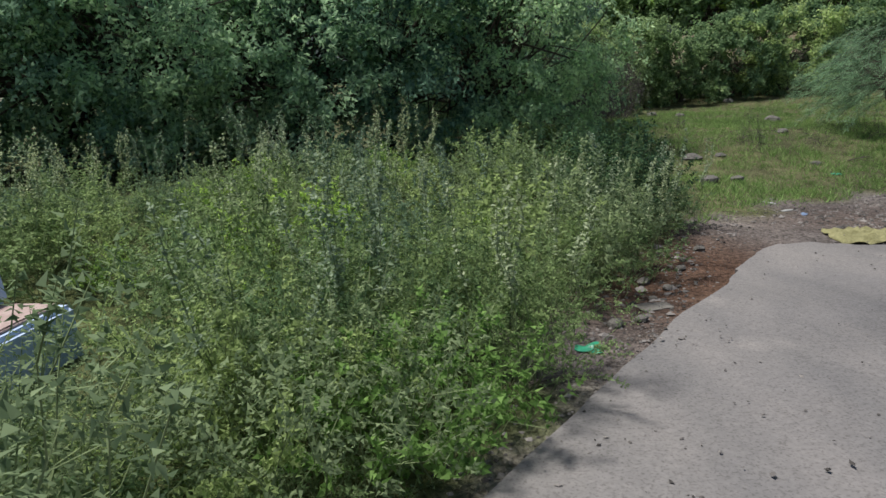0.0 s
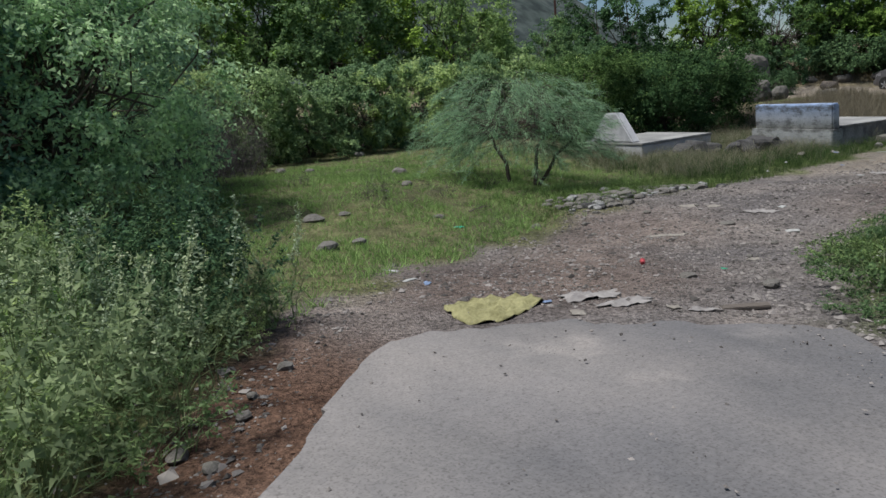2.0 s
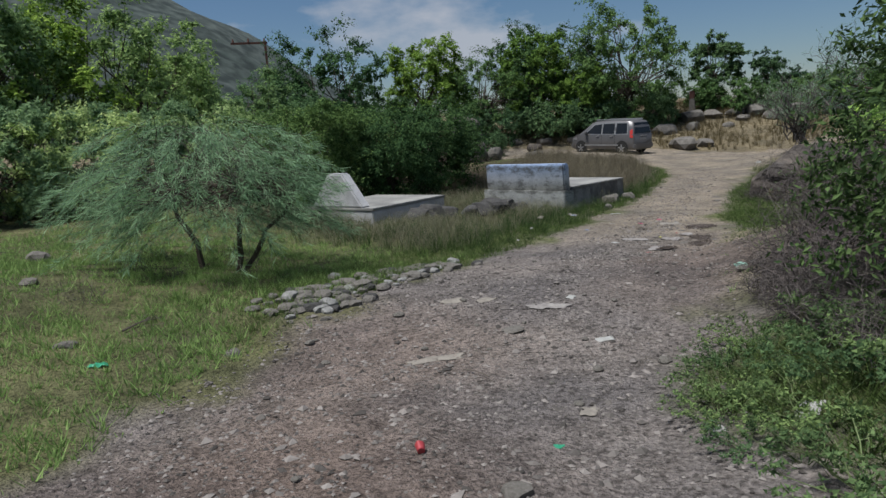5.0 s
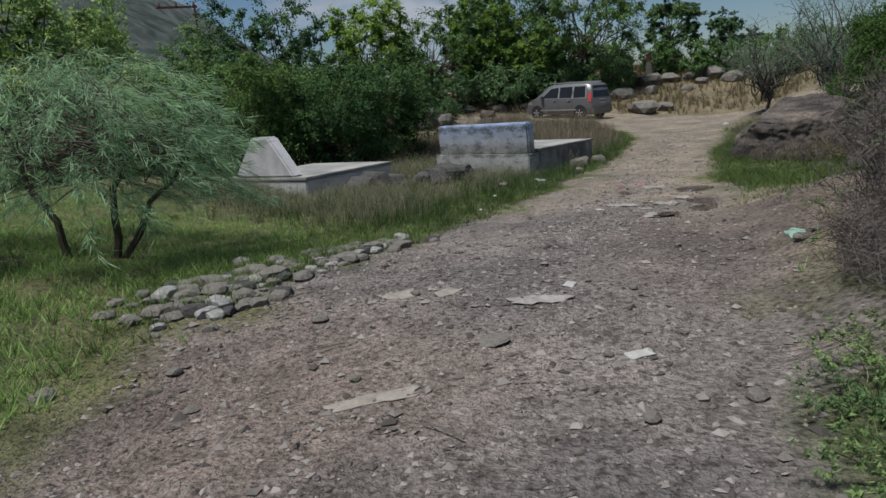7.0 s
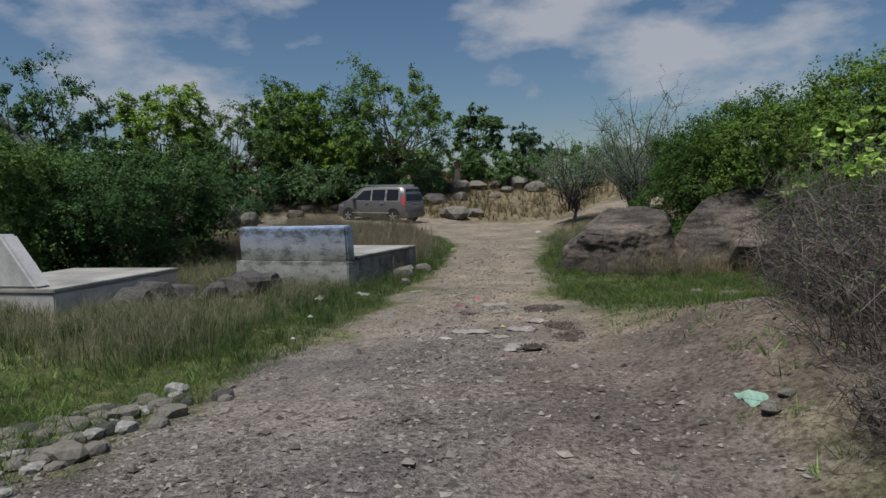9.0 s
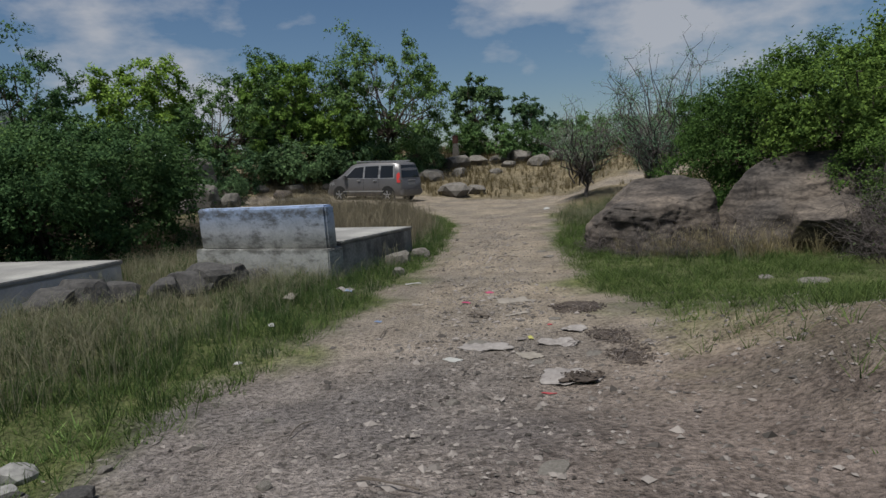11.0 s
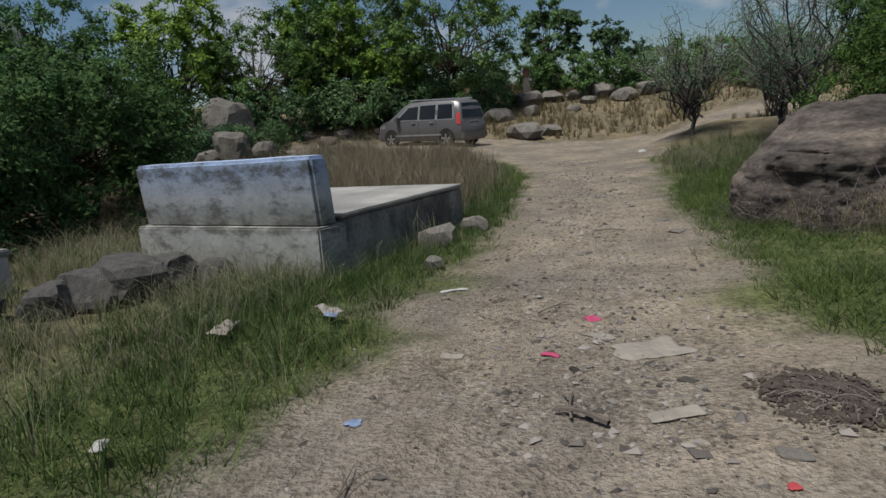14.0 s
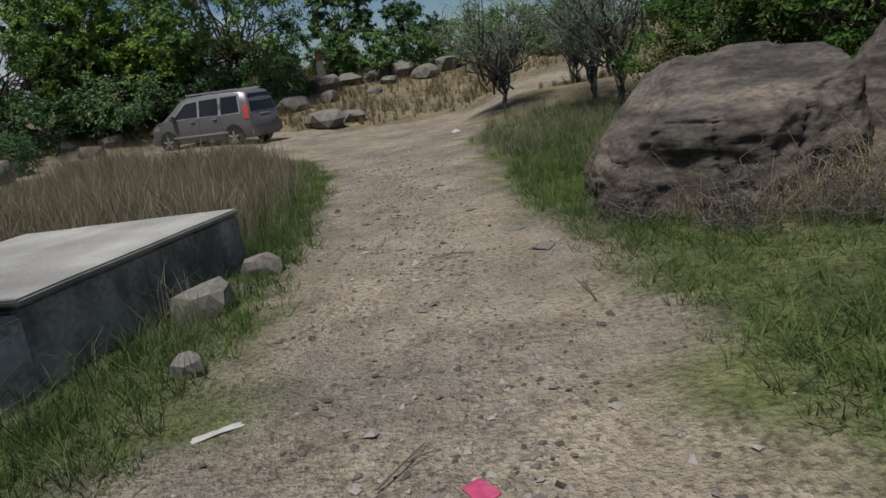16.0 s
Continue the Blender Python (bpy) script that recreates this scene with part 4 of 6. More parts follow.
def straw(x, y):
    d = lane_distance(x, y)
    w = (0.10 * smooth(0.2, 0.6, d) + 0.9 * smooth(0.9, 1.8, d)) * (y > 11.5) * smooth(12.5, 15.5, x) * smooth(35, 33, x) * smooth(22, 19, y)
    w = np.maximum(w, 0.8 * smooth(0.3, 1.2, d) * smooth(24, 27, x) * (x < 34) * (y > 14) * (y < 23))
    w = np.maximum(w, 0.35 * smooth(2.8, 3.8, d) * (y < 12) * (x > 20))
    w = np.maximum(w, 0.30 * smooth(0.9, 1.7, d) * (y < 11.2) * (x > 21.5) * (x < 31))
    w = np.maximum(w, 0.5 * smooth(0.15, 0.9, d) * (y < 15) * (x > 29) * (x < 40))
    return w * off_grave(x, y)


def tall_verge(x, y):
    d = lane_distance(x, y)
    return smooth(0.1, 0.7, d) * smooth(2.4, 1.4, d) * smooth(12.5, 14.5, x) * smooth(27, 24, x) * (y > 0.33 * x + 5.5) * off_grave(x, y)


def brown_patch(x, y):
    d = lane_distance(x, y)
    return smooth(0.6, 1.6, d) * smooth(22.5, 24.5, x) * (x < 35.5) * (y > 13.8) * smooth(24.5, 22.5, y) * off_grave(x, y)


def boulder_straw(x, y):
    return smooth(0.9, 1.6, lane_distance(x, y)) * smooth(0.7, 0.2, np.abs(np.hypot((x - 24.2) / 1.1, (y - 8.6) / 1.9) - 1.25)) * (x < 25.5) * (x > 21.6)


def rise(x, y):
    return smooth(0.3, 1.5, lane_distance(x, y)) * (x > 40) * 0.9


for name, seed, n, box, w, tall, wide, lean, mat, label in (
        ("verge_grass", 201, 360000, (5, 36, 2, 20), verge_green, 0.100, 0.0045, 1.7, M_GRASS, "short green grass on the lane's verges"),
        ("long_verge_grass", 206, 30000, (10, 28, 10, 18), tall_verge, 0.18, 0.0032, 1.6, M_GRASS, "long green grass beside the lane"),
        ("field_grass", 202, 110000, (2, 14, 7, 24), field_grass, 0.075, 0.007, 1.2, M_FIELD, "patchy short yellow-green field grass"),
        ("straw_grass", 203, 105000, (11, 36, 8, 23), straw, 0.28, 0.0026, 1.1, M_STRAW, "tall dry straw-coloured grass round the graves"),
        ("green_undergrass", 204, 80000, (11, 36, 8, 23), straw, 0.20, 0.0040, 0.9, M_GRASS, "green grass between dry stalks"),
        ("brown_grass", 207, 70000, (22, 36, 13, 25), brown_patch, 0.50, 0.0045, 0.5, M_BROWN, "tall brown dry grass before the van"),
        ("boulder_grass", 208, 15000, (21, 26, 5, 12), boulder_straw, 0.32, 0.0028, 1.0, M_STRAW, "dry straw grass at the boulders' feet"),
        ("rise_grass", 205, 42000, (40, 58, 6, 34), rise, 0.36, 0.009, 0.5, M_RISE, "dry tan grass on the rocky rise")):
    tagged(new(name, grid_mesh(name, *blades(seed, n, *box, w, tall, wide, lean), mat)), label, "grass", kind="stuff")


# ---- stones ----
OCTA = np.array([(0, 2, 4), (2, 1, 4), (1, 3, 4), (3, 0, 4), (2, 0, 5), (1, 2, 5), (3, 1, 5), (0, 3, 5)])


def gravel(seed, n, x0, x1, y0, y1, weight, size, dz=0.0):
    rng = np.random.RandomState(seed)
    x, y = rng.uniform(x0, x1, n * 4), rng.uniform(y0, y1, n * 4)
    ok = rng.rand(len(x)) < weight(x, y)
    x, y = x[ok][:n], y[ok][:n]
    m = len(x)
    r = size * np.exp(np.clip(rng.normal(size=m), -2, 1.7) * 0.5)
    V = rng.normal(size=(m, 6, 3)) * 0.2 + np.array([[1, 0, 0], [-1, 0, 0], [0, 1, 0], [0, -1, 0], [0, 0, 1], [0, 0, -1]])[None]
    V = V * (r[:, None] * np.stack([rng.uniform(0.8, 1.5, m), rng.uniform(0.7, 1.2, m), rng.uniform(0.35, 0.8, m)], -1))[:, None, :]
    a = rng.uniform(0, 6.28, m)
    c, s = np.cos(a)[:, None], np.sin(a)[:, None]
    V = np.stack([V[..., 0] * c - V[..., 1] * s, V[..., 0] * s + V[..., 1] * c, V[..., 2]], -1)
    V = V + np.stack([x, y, height(x, y) + r * 0.12 + dz], -1)[:, None, :]
    F = (np.arange(m)[:, None, None] * 6 + OCTA[None]).reshape(-1, 3)
    return V.reshape(-1, 3), F


def on_lane(x, y):
    d = lane_distance(x, y)
    k = 0.35 + 0.9 * grain(x * 1.5, y * 1.5)
    paved = (0.75 * x + 0.66 * y < 8.1) & (x < 6.0) & (d < -0.35)
    band = 0.07 + 0.14 * smooth(0.42, 0.62, grain(x * 0.9 + 30, y * 1.3)) + 1.5 * np.exp(-((y - 11.85 - 0.27 * (x - 20)) / 0.55) ** 2)
    return smooth(0.5, -0.2, d) * k * ~paved * (1 + (band - 1) * smooth(9, 15, x)) * (1 - 0.45 * smooth(18, 24, x))


def bank_grit(x, y):
    return smooth(2.8, 0.6, np.hypot((x - 15.4) / 1.7, y - 8.3)) + smooth(1.3, 0.3, np.hypot(x - 1.6, (y - 5.2) * 0.6))


tagged(new("gravel", grid_mesh("gravel", *gravel(301, 52000, 0, 34, 2, 19, on_lane, 0.0092), M_GRAVEL)), "small grey gravel scattered on the lane", "gravel", kind="stuff")
tagged(new("coarse_gravel", grid_mesh("coarse_gravel", *gravel(302, 6500, 1, 30, 3, 17, on_lane, 0.018), M_GRAVEL)), "coarser loose stones on the lane", "gravel", kind="stuff")
def on_paving(x, y):
    edge_ = lane_distance(x, y)
    k = (0.75 * x + 0.66 * y < 8.2) & (edge_ < -0.2) & (x < 5.2 + 0.1 * y)
    return k * (0.05 + 0.8 * smooth(-0.9, -0.25, edge_) * grain(x * 3, y * 3))


tagged(new("paving_grit", grid_mesh("paving_grit", *gravel(304, 4200, -1, 6, 1, 7, on_paving, 0.0065, 0.045), M_GRAVEL)), "dark grit strewn on the concrete's edge", "gravel", kind="stuff")
tagged(new("bank_grit", grid_mesh("bank_grit", *gravel(303, 5000, 0, 20, 3, 11, bank_grit, 0.010), M_GRAVEL)), "brown grit on the bare bank", "gravel", kind="stuff")


def rock_mesh(seed, sx, sy, sz, lump=0.28, layers=0.0, detail=3, mat=None, flat=0.0):
    """An angular stone: a ball cut by planes, then roughened and layered, its foot at zero."""
    rnd = random.Random(seed)
    cuts = []
    for _ in range(13):
        d = Vector((rnd.gauss(0, 1), rnd.gauss(0, 1), rnd.gauss(0, 0.8))).normalized()
        cuts.append((d, rnd.uniform(0.62, 0.92)))
    cuts.append((Vector((rnd.uniform(-0.2, 0.2), rnd.uniform(-0.2, 0.2), 1)).normalized(), 0.66 - flat))
    bm = bmesh.new()
    bmesh.ops.create_icosphere(bm, subdivisions=detail, radius=1)
    o = Vector((seed * 3.7, seed * 1.3, seed * 0.7))
    for v in bm.verts:
        q = v.co.normalized() * (1 + lump * 0.5 * noise.noise(v.co * 1.1 + o))
        for d, w in cuts:
            over = q.dot(d) - w
            if over > 0:
                q -= d * over * 0.93
        q *= 1 + lump * 0.22 * noise.noise(q * 3.1 + o) + lump * 0.12 * noise.noise(q * 8 + o)
        if layers:
            g = 1 + layers * noise.noise(Vector((q.x * 1.2, q.y * 1.2, q.z * 11)) + o) + layers * 0.6 * noise.noise(Vector((q.x * 3, q.y * 3, q.z * 26)) + o)
            q.x, q.y = q.x * g, q.y * g
        v.co = Vector((q.x * sx * 1.2, q.y * sy * 1.2, (q.z + 0.55) * sz * 0.85))
    for f in bm.faces:
        f.smooth = detail > 3
    me_ = bpy.data.meshes.new("rock")
    bm.to_mesh(me_)
    bm.free()
    me_.materials.append(mat or M_STONE)
    return me_


def rock(name, label, x, y, me_, rz=0, s=1.0, sink=0.06, group="", category="rock"):
    ob = new(name, me_)
    ob.matrix_basis = pose(x, y, hz(x, y) - sink, 0, 0, rz) @ Matrix.Diagonal((s, s, s, 1))
    return tagged(ob, label, category, group)


def boulder_mesh(seed, sx, sy, sz, faces=(), lean=(0.0, 0.0), taper=0.3, power=3.4, detail=5, beds=1.0):
    """A bedded boulder: a squared block cut by given broken faces and a few chance ones, with stepped tilted beds and cracks."""
    rnd = random.Random(seed)
    cuts = [(Vector(n).normalized(), w) for n, w in faces]
    cuts += [(Vector((rnd.gauss(0, 1), rnd.gauss(0, 1), rnd.uniform(-0.1, 0.9))).normalized(), rnd.uniform(0.84, 1.0)) for _ in range(6)]
    bm = bmesh.new()
    bmesh.ops.create_icosphere(bm, subdivisions=detail, radius=1)
    o = Vector((seed * 5.1, seed * 2.3, seed * 1.9))
    bed = Vector((0.16, -0.20, 0.97)).normalized()
    for v in bm.verts:
        d = v.co.normalized()
        q = d / (abs(d.x) ** power + abs(d.y) ** power + abs(d.z) ** power) ** (1 / power)
        up = (q.z + 1) / 2
        q.x, q.y = q.x * (1 - taper * up ** 1.5), q.y * (1 - taper * up ** 1.5)
        for c, w in cuts:
            over = q.dot(c) - w - 0.05 * noise.noise(q * 2.3 + o)
            if over > 0:
                q -= c * over * 0.94
        q *= 1 + 0.07 * noise.noise(q * 1.3 + o) + 0.045 * noise.noise(q * 3.2 + o) + 0.022 * noise.noise(q * 9 + o) + 0.010 * noise.noise(q * 21 + o)
        h = q.dot(bed) * 7 + 0.9 * noise.noise(q * 1.2 + o)
        step = h - math.floor(h)
        g = 1 + beds * (0.030 * (step ** 3 - 0.4) * (0.4 + noise.noise(Vector((q.x * 2, q.y * 2, math.floor(h) * 3.7)) + o)) + 0.016 * noise.noise(Vector((q.x * 1.6, q.y * 1.6, q.dot(bed) * 30)) + o))
        crack = abs(noise.noise(Vector((q.x * 1.5, q.y * 1.5, q.z * 0.9)) + o * 2))
        g -= 0.05 * max(0.0, 1 - crack / 0.035)
        q.x, q.y = q.x * g, q.y * g
        up = (q.z + 1) / 2
        v.co = Vector((q.x * sx + lean[0] * up, q.y * sy + lean[1] * up, (q.z + 0.92) * sz * 0.5))
    for f in bm.faces:
        f.smooth = True
    me_ = bpy.data.meshes.new("boulder")
    bm.to_mesh(me_)
    bm.free()
    me_.materials.append(M_ROCK)
    return me_


WEDGE = (((-0.50, 0.10, 0.86), 0.70), ((-0.10, 0.80, 0.60), 0.70), ((-0.93, 0.34, 0.05), 0.84), ((-0.86, -0.50, 0.02), 0.82), ((0.1, -0.95, -0.1), 0.88))
SHOULDER = (((-0.62, 0.25, 0.75), 0.78), ((-0.92, 0.15, 0.30), 0.80), ((-0.35, 0.90, 0.25), 0.80), ((-0.5, -0.75, -0.3), 0.75))
SPUR = (((-0.35, 0.30, 0.88), 0.62), ((-0.75, 0.45, -0.48), 0.55), ((-0.6, -0.7, 0.3), 0.8))
rock("boulder", "huge layered brown-grey boulder among dry grass", 24.25, 9.74, boulder_mesh(1, 1.50, 1.26, 1.66, WEDGE, (0.1, -0.12), 0.20, 4.0, 6, 0.75), 4, 1.0, 0.22, category="boulder")
rock("boulder", "tall cracked brown boulder under a bush", 24.3, 7.25, boulder_mesh(2, 1.25, 1.5, 2.1, SHOULDER, (0.2, -0.45), 0.28, 3.2, 6, 0.8), 4, 1.0, 0.35, category="boulder")
rock("boulder", "rounded dark boulder with a pale corner", 22.95, 6.75, boulder_mesh(3, 0.72, 0.66, 1.15, SPUR, (0.0, 0.0), 0.25, 3.0, 5, 0.8), 8, 1.0, 0.12, category="boulder")
rock("boulder", "low brown boulder against the bank", 25.2, 5.6, boulder_mesh(4, 1.1, 1.0, 1.9, (), (0, 0), 0.45), 10, 1.0, 0.1, category="boulder")
STONES = [rock_mesh(20 + i, 1, 0.8, 0.8, 0.42, 0, 2, M_STONE) for i in range(6)]
rng = random.Random(5)
# rocks and boulders behind the van
for x, y, s in ((42.2, 28.8, 0.55), (43.6, 27.4, 0.5), (41.6, 30.6, 0.5), (44.4, 26.4, 0.6), (45.4, 24.6, 0.55), (43.0, 20.2, 0.85), (44.0, 19.4, 0.6), (46.2, 22.6, 0.8), (47.6, 21.4, 0.6),
                (49.2, 22.0, 0.9), (50.4, 21.2, 0.7), (51.2, 20.0, 0.6), (51.6, 18.9, 0.9), (51.0, 17.6, 0.75), (52.2, 16.6, 0.8), (50.2, 19.2, 0.5), (48.6, 19.6, 0.4), (40.8, 32.2, 0.6), (39.4, 33.6, 0.5)):
    rock("rock", "grey rounded rock on the rise behind the van", x, y, STONES[rng.randrange(6)], rng.uniform(0, 360), s, 0.1, "rocks on the rise")
rock("brown_rock", "small dark brown rock beside the track", 39.6, 27.9, rock_mesh(31, 0.45, 0.4, 0.55, 0.3, 0, 3, M_ROCK), 0, 1, 0.05)
for x, y, sx, sz, seed in ((33.0, 27.4, 0.62, 1.15, 217), (33.75, 26.75, 0.42, 0.7, 225), (34.3, 27.0, 0.34, 0.75, 233), (32.5, 28.1, 0.42, 0.6, 241), (36.6, 26.2, 0.38, 0.34, 249), (37.6, 26.5, 0.34, 0.34, 257), (37.4, 31.6, 1.15, 2.5, 265)):
    rock("rock", "weathered brown boulder leaning at the bush's foot" if sz > 1.1 else "brown rock at the bush's foot", x, y, rock_mesh(seed, sx, sx * 0.9, sz, 0.42, 0.0, 3, M_GREYROCK), 40 * (seed % 7), 1.0, 0.12, "boulders beside the bush")
# stones along the graves
for x, y, s in ((17.1, 17.05, 0.34), (17.5, 16.95, 0.39), (18.0, 16.85, 0.30), (18.5, 16.5, 0.28), (18.9, 16.4, 0.34), (19.2, 16.2, 0.39), (19.55, 16.1, 0.34), (19.9, 15.9, 0.25), (16.8, 17.0, 0.23)):
    rock("edging_stone", "dark weathered stone laid beside the grave", x - 0.15, y - 0.1, rock_mesh(int(x * 31), 1, 0.8, 1.0, 0.35, 0, 3, M_DARKROCK), rng.uniform(0, 360), s * 1.05, 0.03, "stones beside the grave")
for x, y, s in ((21.7, 13.99, 0.24), (22.8, 13.98, 0.19), (20.5, 13.5, 0.13)):
    rock("grave_stone", "pale stone block in the grass beside the slab", x, y, rock_mesh(int(x * 17), 1, 0.8, 1.1, 0.3, 0, 2, M_STONE), rng.uniform(0, 360), s, 0.03, "blocks beside the slab")
# heap of rubble at the verge
RUBBLE = STONES + [rock_mesh(90 + i, 1, 0.8, 0.8, 0.42, 0, 2, (M_SLAB, M_DARKROCK)[i % 2]) for i in range(4)]
for i in range(295):
    t = rng.random()
    x, y = 8.9 + 3.6 * t ** 1.25 + rng.gauss(0, 0.24), 11.55 + 0.7 * t + rng.gauss(0, 0.30)
    rock("rubble_stone", "grey rubble stone heaped on the verge", x, y, RUBBLE[rng.randrange(10)], rng.uniform(0, 360), abs(rng.gauss(0.03, 0.036)) + 0.026, 0.01, "rubble on the verge", "stone")
# stones in the field and on the lane
for x, y, s in ((4.2, 10.86, 0.16), (4.75, 11.15, 0.12), (4.7, 13.1, 0.17), (4.05, 14.2, 0.10), (4.6, 9.6, 0.06), (7.56, 10.91, 0.09), (6.68, 7.0, 0.085), (9.45, 23.6, 0.2), (7.2, 14.9, 0.13), (8.46, 18.1, 0.22), (6.2, 21.0, 0.2), (6.9, 20.7, 0.15), (5.3, 13.3, 0.1), (6.6, 12.3, 0.1)):
    rock("field_stone", "weathered stone half sunk in the grass", x, y, STONES[rng.randrange(6)], rng.uniform(0, 360), s, 0.03, "stones in the field", "stone")
for i in range(70):
    x, y = rng.uniform(4.5, 15), rng.uniform(6, 12)
    if float(lane_distance(x, y)) < -0.1 and 0.75 * x + 0.66 * y > 8.6:
        rock("loose_stone", "loose stone lying on the lane", x, y, STONES[rng.randrange(6)], rng.uniform(0, 360), abs(rng.gauss(0.015, 0.018)) + 0.016, 0.003, "loose stones on the lane", "stone")
rock("loose_stone", "dark fist-sized stone on the lane", 6.88, 6.2, STONES[2], 30, 0.085, 0.0, "loose stones on the lane", "stone")


# ---- graves ----
def box(bm, x0, x1, y0, y1, z0, z1, bevel=0.02, taper=0.0):
    vs = bmesh.ops.create_cube(bm, size=1)["verts"]
    for v in vs:
        k = 1 - taper * (v.co.z > 0)
        v.co = Vector(((x0 + x1) / 2 + v.co.x * (x1 - x0), (y0 + y1) / 2 + v.co.y * (y1 - y0) * k, (z0 + z1) / 2 + v.co.z * (z1 - z0)))
    if bevel:
        es = list({e for v in vs for e in v.link_edges})
        bmesh.ops.bevel(bm, geom=es, offset=bevel, segments=2, affect="EDGES")


def worn(bm, amount, cuts=5):
    bmesh.ops.subdivide_edges(bm, edges=[e for e in bm.edges if e.calc_length() > 0.25], cuts=cuts, use_grid_fill=True)
    for v in bm.verts:
        v.co += Vector((noise.noise(v.co * 3), noise.noise(v.co * 3 + Vector((9, 0, 0))), noise.noise(v.co * 3 + Vector((0, 9, 0))))) * amount


def plaster_material(name, base, low, high, stain, top):
    """Whitewash with dark mould in streaks from the top and patches above the ground."""
    m = material(name, low, high, 2.5, 0.86, 0.2, 22)
    n, l = m.node_tree.nodes, m.node_tree.links
    b = n["Principled BSDF"]
    old = b.inputs["Base Color"].links[0].from_socket
    tc = n.new("ShaderNodeTexCoord")
    mp = n.new("ShaderNodeMapping")
    mp.inputs["Scale"].default_value = (1.3, 1.3, 2.6)
    l.new(tc.outputs["Object"], mp.inputs["Vector"])
    t = n.new("ShaderNodeTexNoise")
    t.inputs["Scale"].default_value, t.inputs["Detail"].default_value = 2.4, 9
    t.inputs["Roughness"].default_value = 0.75
    l.new(mp.outputs["Vector"], t.inputs["Vector"])
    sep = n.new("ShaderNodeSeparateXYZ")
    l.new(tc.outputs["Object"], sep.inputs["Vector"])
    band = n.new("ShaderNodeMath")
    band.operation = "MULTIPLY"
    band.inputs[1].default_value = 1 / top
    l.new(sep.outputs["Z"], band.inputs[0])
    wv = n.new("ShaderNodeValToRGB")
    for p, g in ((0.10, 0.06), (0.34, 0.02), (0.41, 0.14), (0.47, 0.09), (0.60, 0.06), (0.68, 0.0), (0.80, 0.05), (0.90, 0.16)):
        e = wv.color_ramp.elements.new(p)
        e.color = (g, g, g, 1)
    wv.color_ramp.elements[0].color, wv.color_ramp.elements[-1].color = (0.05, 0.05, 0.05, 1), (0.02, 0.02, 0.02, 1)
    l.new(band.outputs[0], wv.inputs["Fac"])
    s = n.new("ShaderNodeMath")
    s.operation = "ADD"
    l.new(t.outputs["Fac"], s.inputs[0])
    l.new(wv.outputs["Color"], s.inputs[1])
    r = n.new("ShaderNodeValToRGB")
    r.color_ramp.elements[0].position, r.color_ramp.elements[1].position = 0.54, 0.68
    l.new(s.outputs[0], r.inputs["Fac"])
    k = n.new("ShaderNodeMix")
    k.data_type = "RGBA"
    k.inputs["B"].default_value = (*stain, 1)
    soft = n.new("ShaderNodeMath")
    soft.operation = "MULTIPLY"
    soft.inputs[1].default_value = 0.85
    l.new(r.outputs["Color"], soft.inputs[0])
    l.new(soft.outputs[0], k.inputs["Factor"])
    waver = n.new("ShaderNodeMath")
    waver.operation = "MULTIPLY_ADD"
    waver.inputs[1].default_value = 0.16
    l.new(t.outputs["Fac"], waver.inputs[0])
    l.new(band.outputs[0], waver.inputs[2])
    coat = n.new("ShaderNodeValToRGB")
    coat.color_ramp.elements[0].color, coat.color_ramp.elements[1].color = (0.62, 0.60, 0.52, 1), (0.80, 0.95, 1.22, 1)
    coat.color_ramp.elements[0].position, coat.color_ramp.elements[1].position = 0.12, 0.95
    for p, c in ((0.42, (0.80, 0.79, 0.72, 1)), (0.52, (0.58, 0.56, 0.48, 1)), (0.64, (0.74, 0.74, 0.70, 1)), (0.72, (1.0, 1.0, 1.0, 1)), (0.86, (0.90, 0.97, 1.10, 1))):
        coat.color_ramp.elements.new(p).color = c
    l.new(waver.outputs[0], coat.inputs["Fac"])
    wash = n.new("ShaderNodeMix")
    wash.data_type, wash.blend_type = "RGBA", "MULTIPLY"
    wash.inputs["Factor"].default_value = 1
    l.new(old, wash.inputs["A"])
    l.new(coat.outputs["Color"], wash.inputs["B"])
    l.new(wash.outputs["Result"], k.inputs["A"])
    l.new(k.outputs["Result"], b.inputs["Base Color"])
    return m


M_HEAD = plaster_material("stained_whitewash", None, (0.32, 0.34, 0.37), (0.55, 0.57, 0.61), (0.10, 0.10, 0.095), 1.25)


def grave_big():
    g = thing("grave", "grey whitewashed grave with a broad mould-stained headstone and slab", "grave", 20.13, 14.55, -0.05, -4.5)
    bm = bmesh.new()
    box(bm, -0.10, 0.34, -0.06, 2.78, -0.15, 0.52, 0.02)
    worn(bm, 0.006)
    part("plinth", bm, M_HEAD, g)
    bm = bmesh.new()
    box(bm, 0.0, 0.28, 0.0, 2.72, 0.50, 1.24, 0.035)
    for v in bm.verts:
        if v.co.z > 0.9:
            v.co.x -= 0.08
            v.co.y -= 0.03
    worn(bm, 0.006)
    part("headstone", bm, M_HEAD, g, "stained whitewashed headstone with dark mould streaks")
    bm = bmesh.new()
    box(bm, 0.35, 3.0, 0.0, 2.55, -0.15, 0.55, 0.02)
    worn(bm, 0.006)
    part("plinth", bm, M_SLABSIDE, g, "mouldy cement side with shade toned into its colour")
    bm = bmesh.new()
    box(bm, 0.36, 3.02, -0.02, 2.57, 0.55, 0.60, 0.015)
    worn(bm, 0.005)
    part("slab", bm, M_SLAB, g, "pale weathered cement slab")


